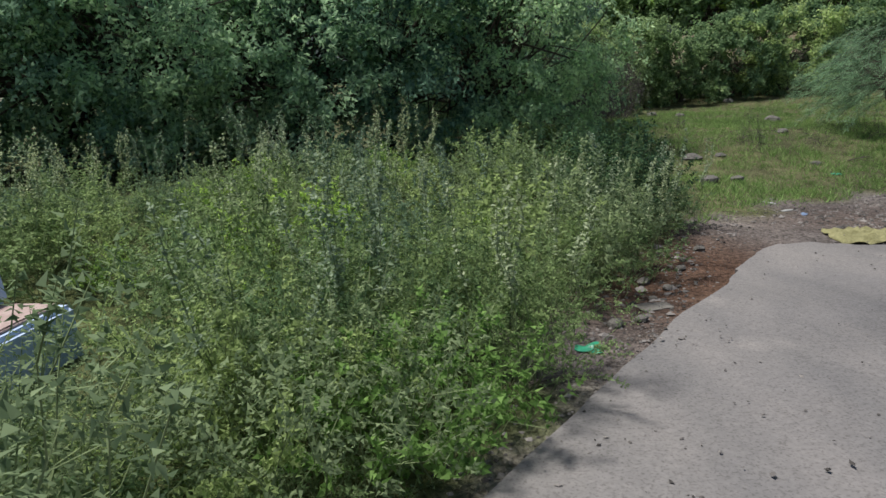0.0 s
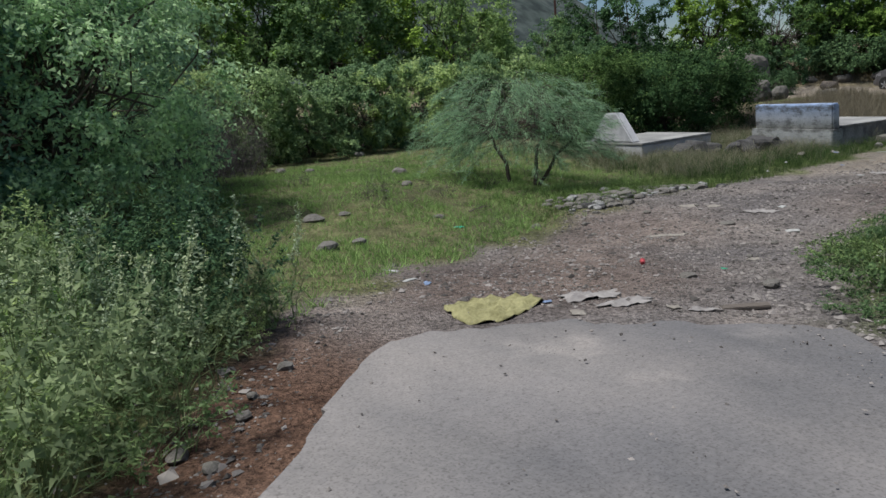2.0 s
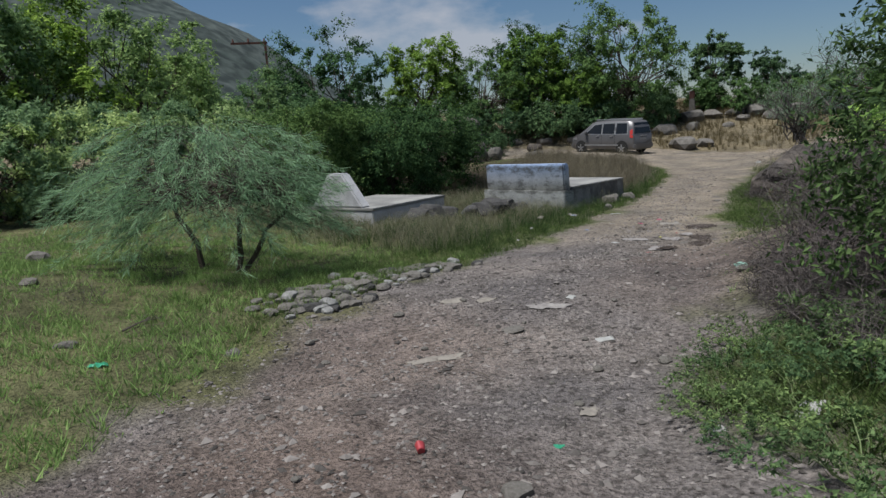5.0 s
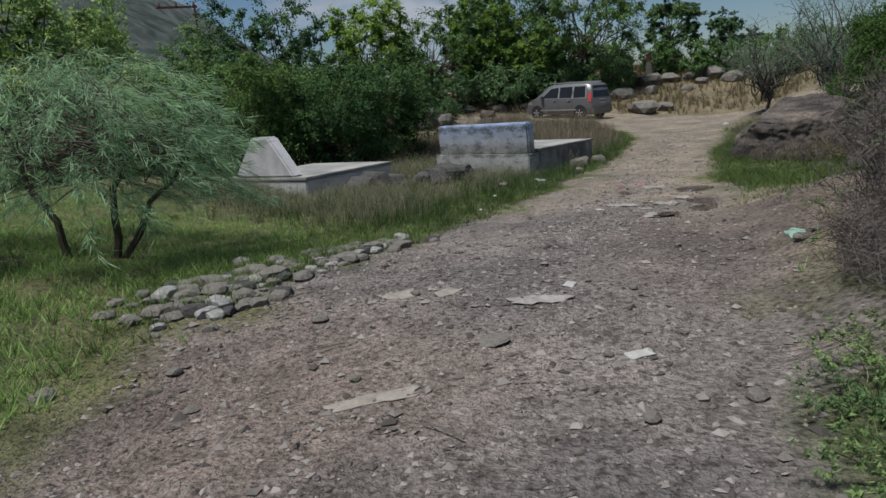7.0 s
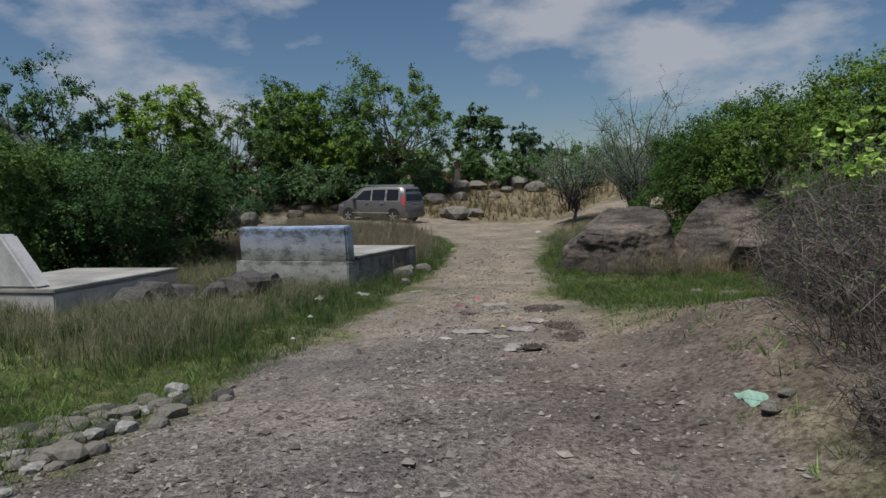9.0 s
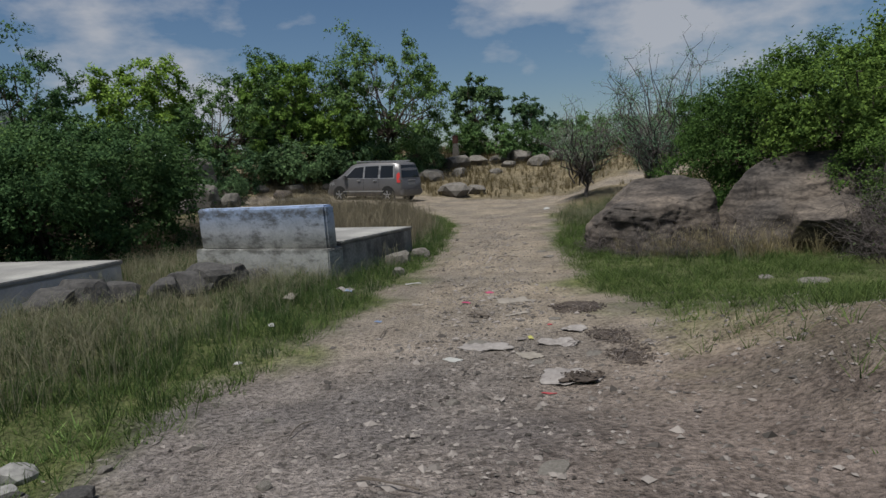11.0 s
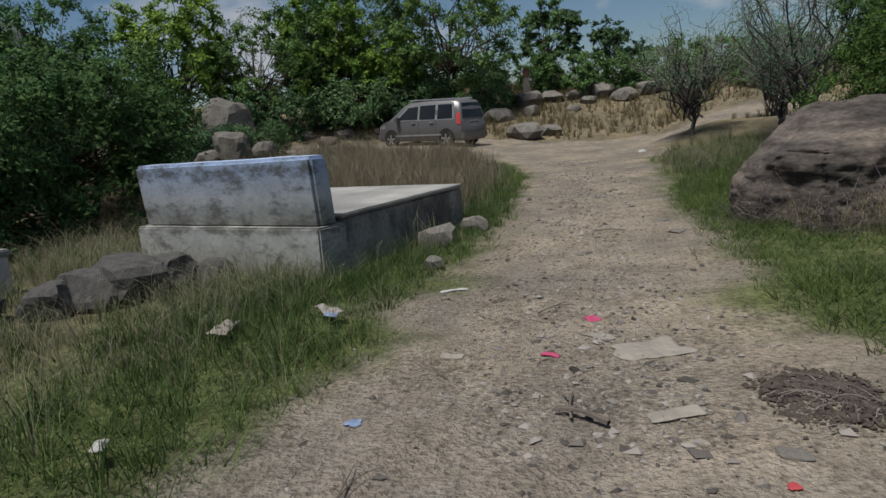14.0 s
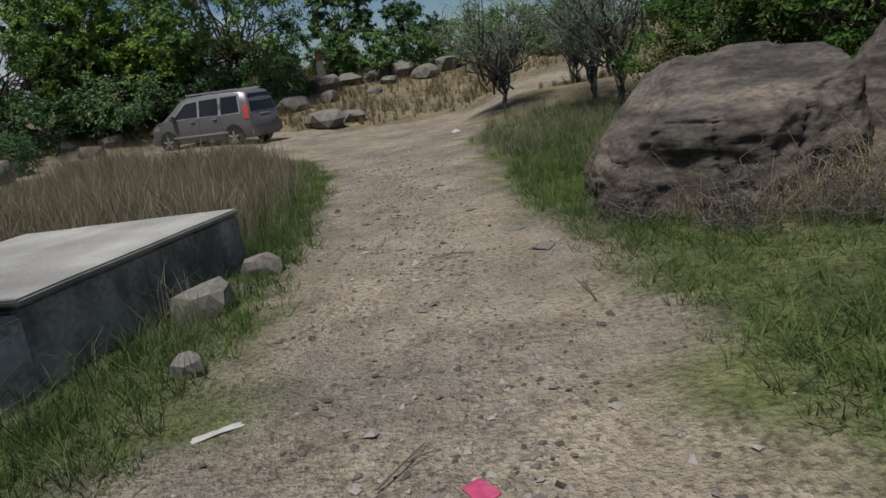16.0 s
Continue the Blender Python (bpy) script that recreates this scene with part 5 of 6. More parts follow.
def grave_white():
    g = thing("grave", "white plastered grave with a tapered headstone and low slab", "grave", 15.9, 17.52, -0.05, 3.5)
    bm = bmesh.new()
    box(bm, 0, 3.0, 0.0, 2.55, -0.1, 0.46, 0.02)
    worn(bm, 0.006)
    part("plinth", bm, M_PLASTER, g)
    bm = bmesh.new()
    box(bm, -0.02, 3.02, -0.02, 2.57, 0.46, 0.53, 0.015)
    worn(bm, 0.005)
    part("slab", bm, M_SLAB, g, "pale cement slab")
    bm = bmesh.new()
    box(bm, 0.02, 0.34, 0.35, 2.2, 0.53, 1.40, 0.04, 0.72)
    worn(bm, 0.005)
    part("headstone", bm, M_PLASTER, g, "white tapered headstone")


def grave_blue():
    g = thing("grave", "faded blue painted grave half hidden in weeds", "grave", -2.12, 3.97, None, 78)
    bm = bmesh.new()
    box(bm, -1.0, 0.0, 0.0, 1.9, -0.1, 0.33, 0.03)
    worn(bm, 0.008)
    part("plinth", bm, M_BLUE, g)
    bm = bmesh.new()
    box(bm, -0.94, -0.06, 0.06, 1.84, 0.325, 0.355, 0.01)
    worn(bm, 0.006)
    part("slab", bm, M_PINK, g, "worn pink top")
    bm = bmesh.new()
    box(bm, -0.98, -0.02, 0.42, 0.74, 0.35, 0.58, 0.04, 0.1)
    worn(bm, 0.008)
    part("headstone", bm, M_BLUE, g)


grave_big()
grave_white()
grave_blue()


# ---- the parked van ----
def van():
    g = thing("van", "grey minivan parked on the dirt track, tail lamps red", "van", 38.97, 20.9, 0.42, 0)
    g.matrix_basis = pose(39.5, 21.05, 0.345, 0, 0, 79) @ Matrix.Rotation(radians(-2.0), 4, "Y") @ Matrix.Diagonal((1.025, 1.025, 1.025, 1))
    ST = ((0.0, 0.95, 0.76), (0.05, 1.02, 0.80), (0.10, 1.45, 0.81), (0.22, 1.70, 0.82), (0.6, 1.76, 0.835), (1.6, 1.78, 0.84), (2.5, 1.73, 0.84), (2.85, 1.62, 0.84),
          (3.2, 1.34, 0.84), (3.5, 1.10, 0.835), (3.75, 1.02, 0.81), (4.0, 0.92, 0.77), (4.15, 0.78, 0.70), (4.2, 0.62, 0.62))

    def half(u, z):
        zt, w = np.interp(u, [s[0] for s in ST], [s[1] for s in ST]), np.interp(u, [s[0] for s in ST], [s[2] for s in ST])
        return w - max(0.0, z - 1.0) * 0.22

    bm = bmesh.new()
    rows = []
    for u, zt, w in ST:
        belt = min(1.0, zt - 0.03)
        top = half(u, zt)
        ring = [(-w * 0.9, 0.24), (-w, 0.34), (-w, 0.70), (-w * 0.99, belt), (-half(u, (belt + zt) / 2), (belt + zt) / 2), (-top + 0.03, zt - 0.05), (-top * 0.82, zt), (0, zt + 0.015)]
        ring += [(-y, z) for y, z in ring[-2::-1]]
        rows.append([bm.verts.new((u, y, z)) for y, z in ring])
    for a, b in zip(rows, rows[1:]):
        for i in range(len(a) - 1):
            bm.faces.new((a[i], a[i + 1], b[i + 1], b[i]))
        bm.faces.new((a[-1], a[0], b[0], b[-1]))
    bm.faces.new(rows[0])
    bm.faces.new(rows[-1][::-1])
    bmesh.ops.recalc_face_normals(bm, faces=bm.faces)
    for f in bm.faces:
        f.smooth = True
    body = part("body", bm, M_PAINT, g)

    def panel(name, pts, side, mat, parent=g, lift=0.008, label=""):
        bm = bmesh.new()
        o = [bm.verts.new((u, side * (half(u, z) + lift), z)) for u, z in pts]
        i = [bm.verts.new((u, side * (half(u, z) - 0.03), z)) for u, z in pts]
        bm.faces.new(o)
        for k in range(len(o)):
            bm.faces.new((o[k], o[k - 1], i[k - 1], i[k]))
        bmesh.ops.recalc_face_normals(bm, faces=bm.faces)
        return part(name, bm, mat, parent, label)

    for side in (-1, 1):
        panel("window_surround", ((0.36, 1.03), (3.2, 1.03), (3.02, 1.20), (2.62, 1.58), (2.45, 1.62), (0.42, 1.66)), side, M_PILLAR, g, 0.004)
        panel("side_window", ((0.42, 1.08), (1.12, 1.07), (1.12, 1.60), (0.48, 1.60)), side, M_GLASS)
        panel("side_window", ((1.24, 1.07), (1.98, 1.07), (1.98, 1.58), (1.24, 1.60)), side, M_GLASS)
        panel("side_window", ((2.08, 1.07), (3.08, 1.07), (2.92, 1.22), (2.55, 1.53), (2.08, 1.57)), side, M_GLASS)
        panel("door_trim", ((0.95, 0.46), (3.2, 0.44), (3.2, 0.49), (0.95, 0.51)), side, M_SILVER, g, 0.015)
        for u in (1.3, 2.2):
            panel("door_handle", ((u, 0.93), (u + 0.17, 0.93), (u + 0.17, 0.965), (u, 0.965)), side, M_SILVER, g, 0.03)
        for u in (1.18, 2.04, 3.1):
            panel("door_seam", ((u, 0.40), (u + 0.012, 0.40), (u + 0.012, 1.02), (u, 1.02)), side, M_RUBBER, g, 0.002)
        panel("tail_lamp", ((0.06, 0.86), (0.22, 0.86), (0.26, 1.22), (0.16, 1.30), (0.10, 1.26)), side, M_LAMP, g, 0.012, "red tail lamp")
        panel("headlamp", ((3.72, 0.76), (4.08, 0.70), (4.06, 0.82), (3.76, 0.93)), side, M_SILVER, g, 0.012, "clear headlamp")
        bm = bmesh.new()
        box(bm, 0.45, 2.55, side * 0.60 - 0.02, side * 0.60 + 0.02, 1.77, 1.82, 0.01)
        part("roof_rail", bm, M_SILVER, g)
        bm = bmesh.new()
        box(bm, 2.95, 3.12, side * 0.93 - 0.1, side * 0.93 + 0.1, 1.04, 1.18, 0.03)
        part("mirror", bm, M_PAINT, g)
        for u in (0.72, 3.42):
            bm = bmesh.new()
            bmesh.ops.create_cone(bm, cap_ends=True, segments=28, radius1=0.37, radius2=0.36, depth=0.06)
            w_ = part("wheel_arch", bm, M_RUBBER, g)
            w_.matrix_basis = pose(u, side * 0.815, 0.35, 90)
            bm = bmesh.new()
            bmesh.ops.create_cone(bm, cap_ends=True, segments=32, radius1=0.31, radius2=0.31, depth=0.19)
            bmesh.ops.bevel(bm, geom=[e for e in bm.edges if abs(e.verts[0].co.z - e.verts[1].co.z) < 1e-5], offset=0.03, segments=2, affect="EDGES")
            tyre = part("wheel", bm, M_RUBBER, g)
            tyre.matrix_basis = pose(u, side * 0.775, 0.31, 90)
            bm = bmesh.new()
            bmesh.ops.create_cone(bm, cap_ends=True, segments=24, radius1=0.20, radius2=0.20, depth=0.02)
            part("rim", bm, M_RUBBER, tyre)
            bpy.data.objects[tyre.children[0].name].location = (0, 0, -side * 0.093)
            for k in range(5):
                bm = bmesh.new()
                box(bm, 0.03, 0.20, -0.028, 0.028, -0.012, 0.012, 0.006)
                sp = part("spoke", bm, M_SILVER, tyre)
                sp.matrix_basis = pose(0, 0, -side * 0.108, 0, 0, 72 * k + 18)

    def across(name, u0, u1, z0, z1, w0, w1, mat, label=""):
        bm = bmesh.new()
        pts = ((u0, -w0, z0), (u0, w0, z0), (u1, w1, z1), (u1, -w1, z1))
        a = [bm.verts.new(p) for p in pts]
        d = Vector((z1 - z0, 0, -(u1 - u0))).normalized() * 0.012
        b = [bm.verts.new(Vector(p) - d) for p in pts]
        bm.faces.new(a)
        bm.faces.new(b[::-1])
        for k in range(4):
            bm.faces.new((a[k], a[k - 1], b[k - 1], b[k]))
        bmesh.ops.recalc_face_normals(bm, faces=bm.faces)
        return part(name, bm, mat, g, label)

    across("rear_window", 0.035, 0.155, 1.06, 1.62, 0.70, 0.58, M_GLASS)
    across("windscreen", 3.46, 2.90, 1.15, 1.60, 0.74, 0.62, M_GLASS)
    bm = bmesh.new()
    box(bm, -0.08, 0.14, -0.80, 0.80, 0.30, 0.56, 0.04)
    part("rear_bumper", bm, M_PAINT, g)
    bm = bmesh.new()
    box(bm, -0.012, 0.01, -0.26, 0.26, 0.74, 0.86, 0.004)
    part("number_plate", bm, M_PAPER, g, "pale number plate")
    bm = bmesh.new()
    box(bm, 4.05, 4.28, -0.72, 0.72, 0.26, 0.56, 0.06)
    part("front_bumper", bm, M_PAINT, g)
    bm = bmesh.new()
    box(bm, -0.03, 0.02, -0.30, 0.30, 0.93, 0.97, 0.01)
    part("tailgate_trim", bm, M_SILVER, g)


van()


# ---- litter ----
def sheet(name, label, category, x, y, rx, ry, rz, mat, lift=0.02, crumple=0.03, seed=1, jag=0.25, lobes=3, up=0.0):
    """A crumpled flat thing on the ground with an uneven outline and thickness."""
    rng = np.random.RandomState(seed)
    ph = rng.uniform(0, 6.28, 6)
    n, k = 44, 11
    V = []
    ca, sa = math.cos(radians(rz)), math.sin(radians(rz))
    for layer in (0, 1):
        for j in range(k + 1):
            for i in range(n):
                a = 2 * math.pi * i / n
                r = 1 + (0.4 if mat in (M_CARD, M_PAPER, M_PINKP) else 0.6) * jag * (0.5 * math.sin(lobes * a + ph[0]) + 0.3 * math.sin((lobes + 2) * a + ph[1]) + 0.22 * math.sin(9 * a + ph[2]))
                card = mat in (M_CARD, M_PAPER, M_PINKP, M_LABEL)
                r *= (abs(math.cos(a)) ** (16 if card else 3) + abs(math.sin(a)) ** (16 if card else 3)) ** (-1 / (16 if card else 3)) * (0.84 if card else 0.93)
                t = j / k
                u, v = math.cos(a) * rx * r * t, math.sin(a) * ry * r * t
                px, py = x + u * ca - v * sa, y + u * sa + v * ca
                fold = 0.9 if mat in (M_CLOTH, M_YELLOW) else 0.5
                z = hz(px, py) + 0.006 + up + 0.4 * lift * (1 - t ** 2) + fold * crumple * abs(noise.noise(Vector((u * 7 + seed, v * 7, seed * 0.3)))) + crumple * 0.5 * noise.noise(Vector((u * 19, v * 19, seed)))
                V.append((px - x, py - y, z - hz(x, y) - 0.004 * layer))
    F = []
    m = n * (k + 1)
    for j in range(k):
        for i in range(n):
            q = (j * n + i, j * n + (i + 1) % n, (j + 1) * n + (i + 1) % n, (j + 1) * n + i)
            F.append(q)
            F.append(tuple(m + p for p in q[::-1]))
    F += [(k * n + i, k * n + (i + 1) % n, m + k * n + (i + 1) % n, m + k * n + i) for i in range(n)]
    ob = new(name, grid_mesh(name, V, F, mat, True))
    ob.location = (x, y, hz(x, y))
    return tagged(ob, label, category)


def stick(name, label, x, y, length, rz, r=0.008, mat=None, arch=0.02, seed=1, fork=0):
    rng = np.random.RandomState(seed)
    d = np.array([math.cos(radians(rz)), math.sin(radians(rz))]) * length / 2
    t = np.linspace(-1, 1, 8)
    side = np.array([-d[1], d[0]]) * 0.25
    def line(sgn, a, b):
        t = np.linspace(a, b, 8)
        px, py = d[0] * t + side[0] * sgn * (t - a) ** 2, d[1] * t + side[1] * sgn * (t - a) ** 2
        return np.stack([px, py, height(x + px, y + py) - hz(x, y) + r + 0.012 + arch * (1 - t * t)], -1)
    ls = [(line(rng.uniform(-1, 1) * 0.3, -1, 1), r, r * 0.5)] + [(line(rng.choice((-1, 1)), rng.uniform(-0.6, 0.4), 1), r * 0.6, r * 0.3) for _ in range(fork)]
    ob = new(name, grid_mesh(name, *tubes(ls, 5), mat or M_TWIG))
    ob.location = (x, y, hz(x, y))
    return tagged(ob, label, "stick")


sheet("sacking", "crumpled yellow plastic sack on the lane", "sack", 4.46, 7.10, 0.46, 0.36, 25, M_YELLOW, 0.07, 0.085, 3, 0.30)
sheet("cloth", "torn dirty white cloth on the lane", "cloth", 5.32, 6.86, 0.27, 0.17, -30, M_CLOTH, 0.03, 0.05, 5, 0.6)
sheet("cloth", "torn dirty white cloth scrap", "cloth", 5.42, 6.45, 0.24, 0.10, -10, M_CLOTH, 0.02, 0.04, 8, 0.6)
sheet("paper", "dirty paper scrap at the pavement's end", "paper", 4.90, 6.45, 0.10, 0.07, 60, M_CARD, 0.012, 0.02, 9, 0.4)
sheet("cardboard", "pale cardboard piece in the washed-out edge", "cardboard", 1.58, 4.75, 0.15, 0.10, 10, M_CARD, 0.02, 0.012, 12, 0.35)
sheet("plastic_net", "teal plastic scrap beside the road", "litter", 0.95, 3.85, 0.09, 0.07, 0, M_GREEN, 0.03, 0.04, 13, 0.5)
sheet("plastic_scrap", "green plastic scrap on the lane", "litter", 7.41, 7.19, 0.035, 0.03, 0, M_GREEN, 0.02, 0.02, 14, 0.5)
sheet("plastic_scrap", "teal plastic bag in the field grass", "litter", 6.6, 11.6, 0.09, 0.08, 0, M_GREEN, 0.06, 0.05, 15, 0.5)
sheet("blue_wrapper", "blue plastic wrapper on the lane", "litter", 17.14, 12.28, 0.05, 0.04, 0, M_BLUEP, 0.02, 0.02, 16, 0.5)
sheet("pink_wrapper", "pink paper packet on the lane", "litter", 19.24, 11.58, 0.085, 0.06, 40, M_PINKP, 0.01, 0.008, 17, 0.2)
sheet("label", "yellow label in the verge grass", "litter", 11.17, 12.05, 0.11, 0.06, 70, M_LABEL, 0.06, 0.01, 18, 0.15)
sheet("plastic_bag", "pale green plastic bag below the brambles", "bag", 12.42, 7.68, 0.14, 0.06, 30, M_MINT, 0.08, 0.05, 19, 0.4)
sheet("plastic_bag", "white plastic bag among the weeds", "bag", 8.2, 6.0, 0.10, 0.08, 0, M_PAPER, 0.08, 0.05, 20, 0.4)


def cup(x, y):
    bm = bmesh.new()
    bmesh.ops.create_cone(bm, cap_ends=True, segments=20, radius1=0.024, radius2=0.031, depth=0.065)
    bmesh.ops.bevel(bm, geom=bm.edges[:], offset=0.004, segments=1, affect="EDGES")
    for v in bm.verts:
        v.co += Vector((noise.noise(v.co * 30), noise.noise(v.co * 30 + Vector((3, 0, 0))), 0)) * 0.006
    ob = part("cup", bm, M_RED, None)
    ob.matrix_basis = pose(x, y, hz(x, y) + 0.035, 0, 75, 50)
    tagged(ob, "crushed red plastic cup on the lane", "cup")


cup(6.83, 7.79)


def plank(x, y, rz, length=0.36):
    bm = bmesh.new()
    box(bm, -length / 2, length / 2, -0.045, 0.045, 0, 0.03, 0.006)
    worn(bm, 0.006, 3)
    ob = part("plank", bm, M_WOOD, None)
    ob.matrix_basis = pose(x, y, hz(x, y) + 0.012, 2, -3, rz)
    tagged(ob, "short broken dark wooden plank", "plank")


plank(6.10, 5.83, -38)


# rags, cardboard and ash on the lane
for name, label, cat, x, y, rx, ry, rz, mat, lift, crumple, seed, jag in (
        ("cloth", "grubby white cloth spread on the lane", "cloth", 16.02, 10.68, 0.17, 0.25, 20, M_CLOTH, 0.05, 0.03, 31, 0.3),
        ("cardboard", "torn cardboard strip on the lane", "cardboard", 15.80, 10.22, 0.17, 0.10, 35, M_CARD, 0.02, 0.02, 32, 0.3),
        ("cardboard", "small pale card on the lane", "cardboard", 15.5, 10.82, 0.10, 0.06, 60, M_PAPER, 0.012, 0.01, 33, 0.2),
        ("cloth", "white rag ring with dark ash on it", "cloth", 15.14, 9.78, 0.21, 0.23, 10, M_CLOTH, 0.03, 0.035, 34, 0.3),
        ("paper", "clear plastic bag beside the rag", "bag", 16.25, 10.05, 0.13, 0.19, 0, M_CLOTH, 0.03, 0.05, 35, 0.5),
        ("cardboard", "large flattened cardboard sheet", "cardboard", 18.62, 11.06, 0.27, 0.19, -48, M_CARD, 0.012, 0.010, 36, 0.5),
        ("paper", "white paper beside the cardboard", "paper", 18.8, 11.42, 0.13, 0.07, 60, M_CARD, 0.01, 0.008, 37, 0.3),
        ("cardboard", "rounded pale cardboard piece", "cardboard", 17.62, 10.79, 0.15, 0.085, -65, M_CARD, 0.012, 0.006, 38, 0.12),
        ("paper", "white paper slip at the verge", "paper", 19.79, 12.94, 0.15, 0.035, -50, M_PAPER, 0.02, 0.01, 39, 0.2),
        ("cardboard", "small cardboard scrap on the lane", "cardboard", 18.21, 12.23, 0.09, 0.04, 100, M_CARD, 0.01, 0.01, 40, 0.2),
        ("paper", "white paper in the verge grass", "paper", 18.75, 13.55, 0.20, 0.06, 60, M_CLOTH, 0.05, 0.03, 41, 0.4),
        ("blue_wrapper", "blue wrapper in the verge grass", "litter", 18.60, 13.42, 0.07, 0.05, 20, M_BLUEP, 0.05, 0.04, 42, 0.4),
        ("cloth", "pale rag in the verge grass", "cloth", 18.17, 14.08, 0.20, 0.08, 20, M_CARD, 0.05, 0.05, 43, 0.4),
        ("paper", "muddy paper strip on the lane", "paper", 8.5, 9.1, 0.30, 0.08, -35, M_CARD, 0.012, 0.02, 44, 0.5),
        ("paper", "muddy paper scrap on the lane", "paper", 9.93, 10.1, 0.16, 0.10, -35, M_CARD, 0.012, 0.02, 45, 0.5),
        ("paper", "muddy paper scrap on the lane", "paper", 10.16, 9.78, 0.14, 0.08, 0, M_CARD, 0.012, 0.02, 46, 0.5),
        ("cloth", "dirty white rag on the lane", "cloth", 10.3, 9.06, 0.24, 0.09, -60, M_CLOTH, 0.02, 0.03, 47, 0.5),
        ("paper", "white paper scrap on the lane", "paper", 9.67, 8.04, 0.10, 0.06, -40, M_PAPER, 0.03, 0.02, 48, 0.3),
        ("paper", "white paper scrap on the lane", "paper", 10.73, 9.0, 0.08, 0.05, 10, M_PAPER, 0.02, 0.02, 49, 0.3),
        ("cloth", "pinkish rag in the rubble", "cloth", 9.25, 12.1, 0.14, 0.10, 10, M_PINK, 0.07, 0.05, 50, 0.4),
        ("paper", "white paper strip in the grass", "paper", 4.42, 8.72, 0.11, 0.035, 20, M_PAPER, 0.03, 0.01, 51, 0.2),
        ("plastic_scrap", "grey-blue plastic scrap in the grass", "litter", 4.52, 8.5, 0.07, 0.04, 60, M_BLUEP, 0.03, 0.02, 52, 0.4),
        ("paper", "white paper strip in the grass", "paper", 4.45, 9.33, 0.11, 0.04, -40, M_PAPER, 0.03, 0.01, 53, 0.2),
        ("cloth", "dirty cloth scrap at the pavement's end", "cloth", 5.78, 5.95, 0.13, 0.06, -30, M_CLOTH, 0.02, 0.03, 54, 0.5),
        ("paper", "brown paper scrap at the pavement's end", "paper", 5.62, 6.12, 0.07, 0.05, 0, M_CARD, 0.02, 0.02, 55, 0.4),
        ("blue_wrapper", "blue wrapper beside the yellow sack", "litter", 4.95, 6.95, 0.05, 0.03, 0, M_BLUEP, 0.03, 0.02, 56, 0.4),
        ("paper", "pale blue wrapper in the verge weeds", "litter", 6.3, 4.55, 0.09, 0.05, 30, M_BLUEP, 0.10, 0.03, 57, 0.4),
        ("litter_strip", "yellow plastic strip among the rags", "litter", 16.42, 10.36, 0.08, 0.025, 20, M_LABEL, 0.01, 0.01, 81, 0.3),
        ("wrapper", "red wrapper scrap on the lane", "litter", 17.05, 10.3, 0.03, 0.025, 20, M_RED, 0.01, 0.01, 82, 0.4),
        ("wrapper", "red wrapper scrap beside the rag", "litter", 14.75, 9.85, 0.06, 0.03, 70, M_RED, 0.01, 0.01, 83, 0.4),
        ("wrapper", "red paper scrap on the lane", "litter", 18.35, 11.62, 0.07, 0.03, 80, M_PINKP, 0.01, 0.01, 84, 0.4),
        ("paper", "crumpled pale paper on the lane", "paper", 16.75, 10.0, 0.10, 0.13, 10, M_CLOTH, 0.04, 0.04, 85, 0.5),
        ("paper", "white paper in the verge grass", "paper", 15.0, 12.6, 0.05, 0.03, 10, M_PAPER, 0.05, 0.01, 86, 0.3),
        ("paper", "white paper in the verge grass", "paper", 16.4, 13.2, 0.08, 0.04, 40, M_PAPER, 0.06, 0.02, 87, 0.3),
        ("paper", "pale paper scrap on the stony lane", "paper", 8.03, 7.32, 0.10, 0.07, 20, M_CARD, 0.02, 0.02, 88, 0.3),
        ("paper", "white paper bag at the junction's edge", "litter", 35.3, 14.0, 0.16, 0.12, 20, M_PAPER, 0.10, 0.05, 89, 0.3),
        ("card", "pale stone-like card in the weeds", "litter", 8.0, 6.45, 0.05, 0.05, 30, M_PAPER, 0.05, 0.02, 58, 0.3)):
    sheet(name, label, cat, x, y, rx, ry, rz, mat, lift, crumple, seed, jag, 3, 0.09 if "verge grass" in label else 0.0)
for x, y, rx, ry, rz, seed, label in ((15.08, 9.68, 0.14, 0.15, 0, 61, "dark ash spilled on the white rag"), (17.95, 10.16, 0.42, 0.28, 20, 62, "dark patch of trampled twigs and ash"),
                                      (16.5, 9.62, 0.36, 0.18, 30, 63, "dark patch of dead weeds and ash"), (15.8, 9.38, 0.30, 0.20, 25, 64, "burnt ash patch with pale twigs")):
    if seed == 61:
        sheet("ash_patch", label, "ash", x, y, rx, ry, rz, M_PEAT, 0.035, 0.03, seed, 0.45, 4, 0.022)
    ca, sa = math.cos(radians(rz)), math.sin(radians(rz))
    near_ = (lambda px, py: smooth(1.25, 0.3, np.hypot(((px - x) * ca + (py - y) * sa) / rx, (-(px - x) * sa + (py - y) * ca) / ry)))
    tagged(new("ash_crumb", grid_mesh("ash_crumb", *gravel(seed, int(8000 * rx), x - 0.8, x + 0.8, y - 0.8, y + 0.8, near_, 0.010, 0.05 if seed == 61 else 0.004), M_PEAT)), label if seed != 61 else "dark ash and burnt crumbs", "ash", kind="stuff")
rng = random.Random(9)
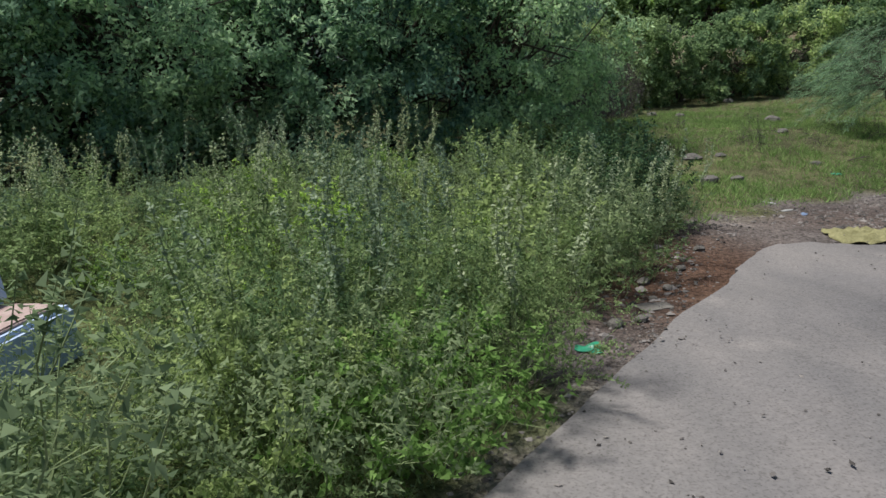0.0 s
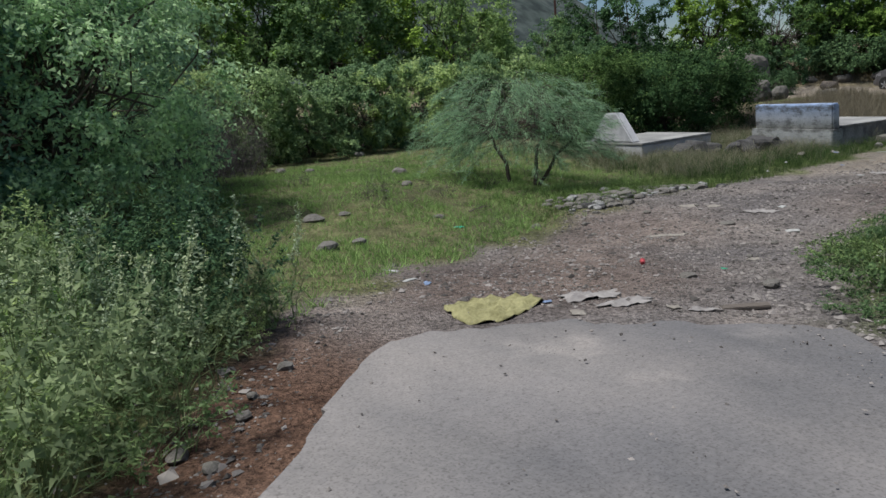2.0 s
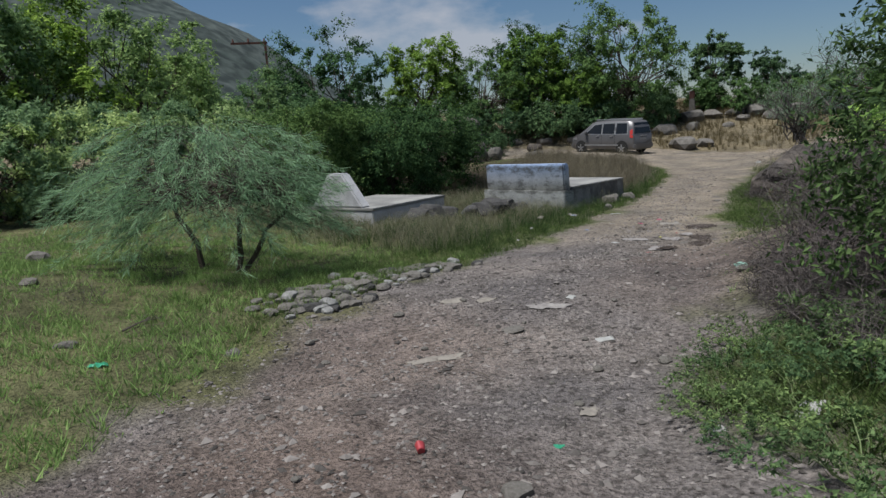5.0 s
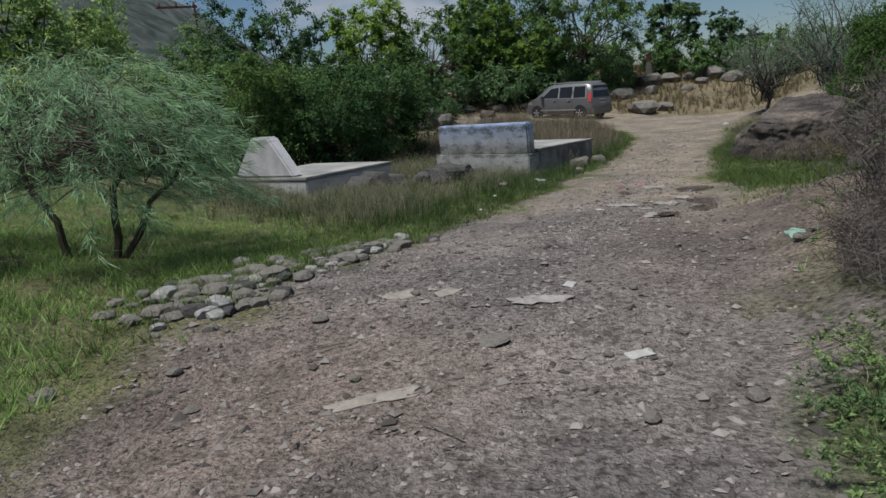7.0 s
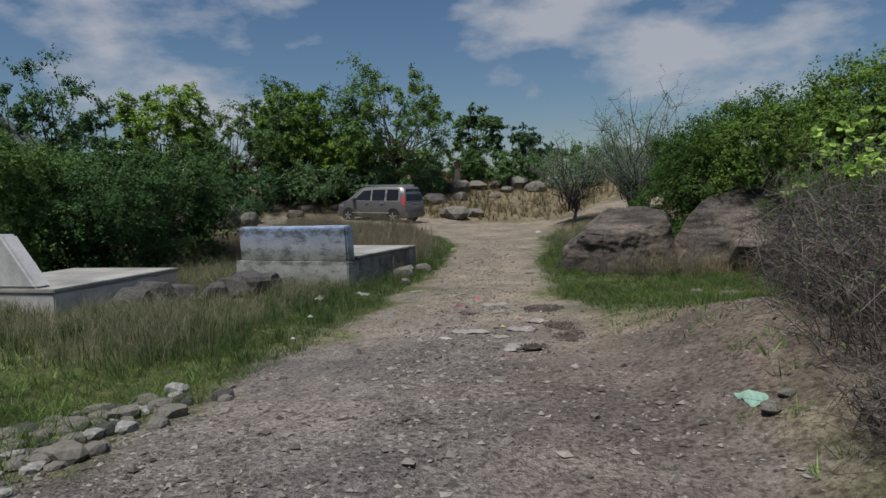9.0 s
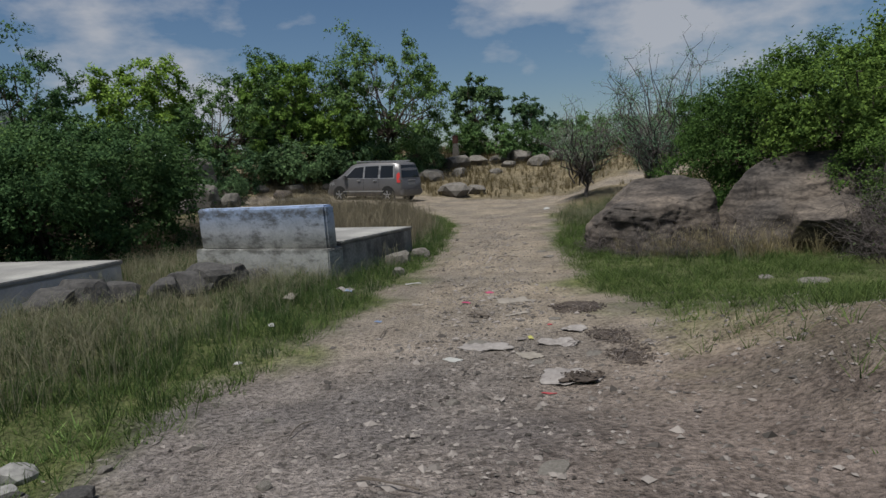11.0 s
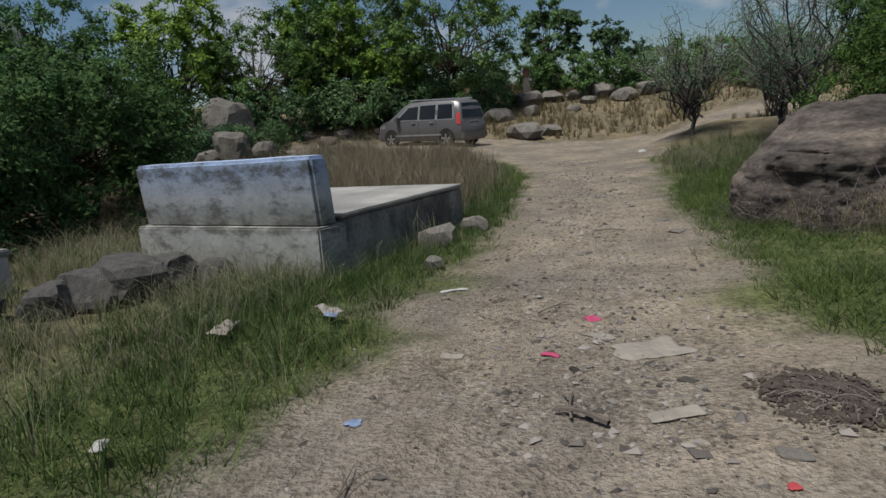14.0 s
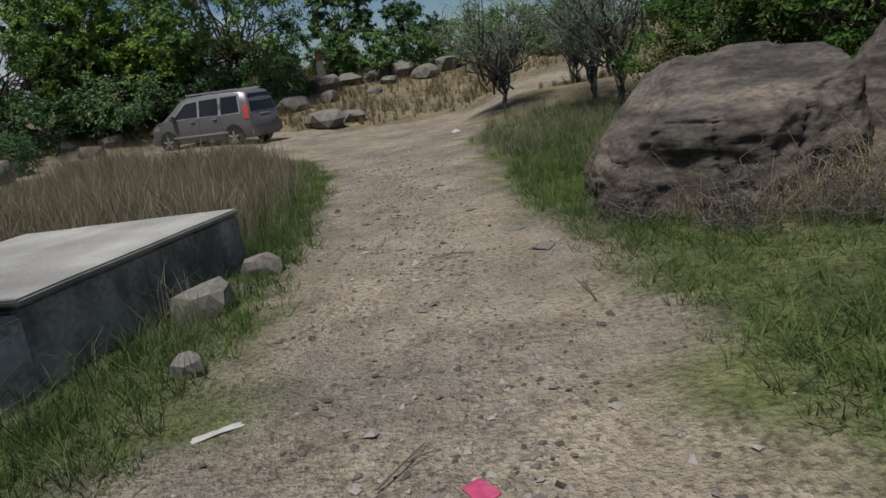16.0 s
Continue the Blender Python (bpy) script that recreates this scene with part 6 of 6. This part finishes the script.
for cx, cy, r, n in ((17.92, 10.14, 0.3, 14), (16.5, 9.62, 0.35, 18), (15.8, 9.38, 0.30, 34), (16.5, 9.62, 0.30, 26), (17.92, 10.14, 0.25, 20), (7.5, 12.4, 0.15, 4), (6.5, 10.3, 0.2, 6)):
    for i in range(n):
        stick("dead_twig", "pale dead twig on the ground", cx + rng.gauss(0, r * 0.6), cy + rng.gauss(0, r * 0.6), rng.uniform(0.08, 0.28), rng.uniform(0, 360), rng.uniform(0.002, 0.0038),
              M_BRAMBLE if i % 3 else M_TWIG, rng.uniform(0.005, 0.035), i + int(cx * 10), i % 2)
for x, y, n, rz, r in ((17.5, 11.2, 0.30, 65, 0.016), (17.6, 11.3, 0.32, 20, 0.008), (18.0, 12.3, 0.6, 50, 0.004), (16.5, 11.9, 0.4, 10, 0.006), (8.3, 8.5, 0.3, 80, 0.006), (6.0, 7.6, 0.3, 10, 0.005),
                       (7.4, 12.4, 0.55, 25, 0.012), (10.1, 7.0, 0.9, 140, 0.006), (19.4, 11.9, 0.35, -30, 0.006), (22.6, 12.2, 0.4, 100, 0.008), (21.4, 11.1, 0.5, 10, 0.006), (0.7, 3.4, 0.35, 20, 0.012),
                       (8.9, 9.9, 0.3, 160, 0.005), (12.8, 10.2, 0.4, 75, 0.006), (13.7, 11.2, 0.35, 15, 0.006), (2.9, 5.6, 0.12, 60, 0.004), (3.9, 5.9, 0.15, 30, 0.004)):
    stick("dead_branch", "thin dead branch on the lane", x, y, n, rz, r, M_WOOD, 0.015, int(x * 100), 2)
FLAT = [rock_mesh(70 + i, 1, 0.75, 0.22, 0.35, 0, 3, M_STONE) for i in range(3)]
for x, y, s in ((16.2, 10.8, 0.11), (15.55, 10.1, 0.07), (15.9, 9.7, 0.08), (17.3, 10.3, 0.07), (9.49, 8.95, 0.12), (13.1, 9.5, 0.09), (22.6, 11.4, 0.12), (23.4, 11.7, 0.10), (19.8, 7.5, 0.22), (20.3, 8.0, 0.14)):
    rock("flat_stone", "flat pale stone set in the trodden lane", x, y, FLAT[int(x * 10) % 3], rng.uniform(0, 360), s, s * 0.05, "flat stones on the lane", "stone")
for x, y, s in ((12.2, 7.6, 0.07), (12.35, 7.5, 0.05), (11.87, 7.1, 0.09), (11.7, 7.0, 0.06), (1.85, 5.3, 0.05), (1.73, 5.56, 0.06), (2.5, 6.45, 0.06), (1.4, 4.4, 0.05), (1.2, 4.3, 0.06), (1.65, 5.0, 0.04), (2.1, 5.75, 0.05), (2.2, 6.0, 0.04), (0.8, 3.5, 0.05)):
    rock("bank_stone", "small stone on the bare earth bank", x, y, STONES[int(x * 100) % 6], rng.uniform(0, 360), s, 0.0, "stones on the bank", "stone")


# ---- far things ----
def marker():
    g = thing("stone_marker", "pale stone marker with a dark rusty cap on the rise", "marker", 51.0, 22.7, None, 20)
    bm = bmesh.new()
    box(bm, -0.24, 0.24, -0.24, 0.24, -0.3, 1.0, 0.05, 0.3)
    part("post", bm, M_STONE, g)
    bm = bmesh.new()
    box(bm, -0.17, 0.17, -0.17, 0.17, 0.99, 1.5, 0.03)
    part("cap", bm, M_RUST, g, "dark rusty cap")


def power_pole():
    g = thing("power_pole", "dark iron power pole with a cross-arm above the trees", "pole", 39.7, 53.4, None, -35)
    bm = bmesh.new()
    box(bm, -0.09, 0.09, -0.09, 0.09, -0.3, 9.25, 0.02)
    part("mast", bm, M_RUST, g)
    bm = bmesh.new()
    box(bm, -2.7, 0.2, -0.06, 0.06, 9.0, 9.16, 0.02)
    part("cross_arm", bm, M_RUST, g)
    for u in (-2.5, -1.3, -0.05):
        bm = bmesh.new()
        bmesh.ops.create_cone(bm, cap_ends=True, segments=10, radius1=0.10, radius2=0.05, depth=0.3)
        ob = part("insulator", bm, M_RUST, g)
        ob.location = (u, 0, 9.30)


def hill():
    n, k = 90, 40
    V, F = [], []
    for j in range(k + 1):
        r = 215 * j / k
        for i in range(n):
            a = 2 * math.pi * i / n
            x, y = 74 + math.cos(a) * r, 349 + math.sin(a) * r
            V.append((x, y, 97 * (1 - (r / 205) ** 1.5) + 3 + 5 * (grain(x / 22, y / 22) - 0.5) + 2 * (grain(x / 6, y / 6) - 0.5)))
    for j in range(k):
        for i in range(n):
            F.append((j * n + i, j * n + (i + 1) % n, (j + 1) * n + (i + 1) % n, (j + 1) * n + i))
    tagged(new("backdrop_hill", grid_mesh("hill", V, F, M_HILL, True)), "hazy scrub-covered hill beyond the trees", "hill", kind="structure")


marker()
power_pole()
hill()
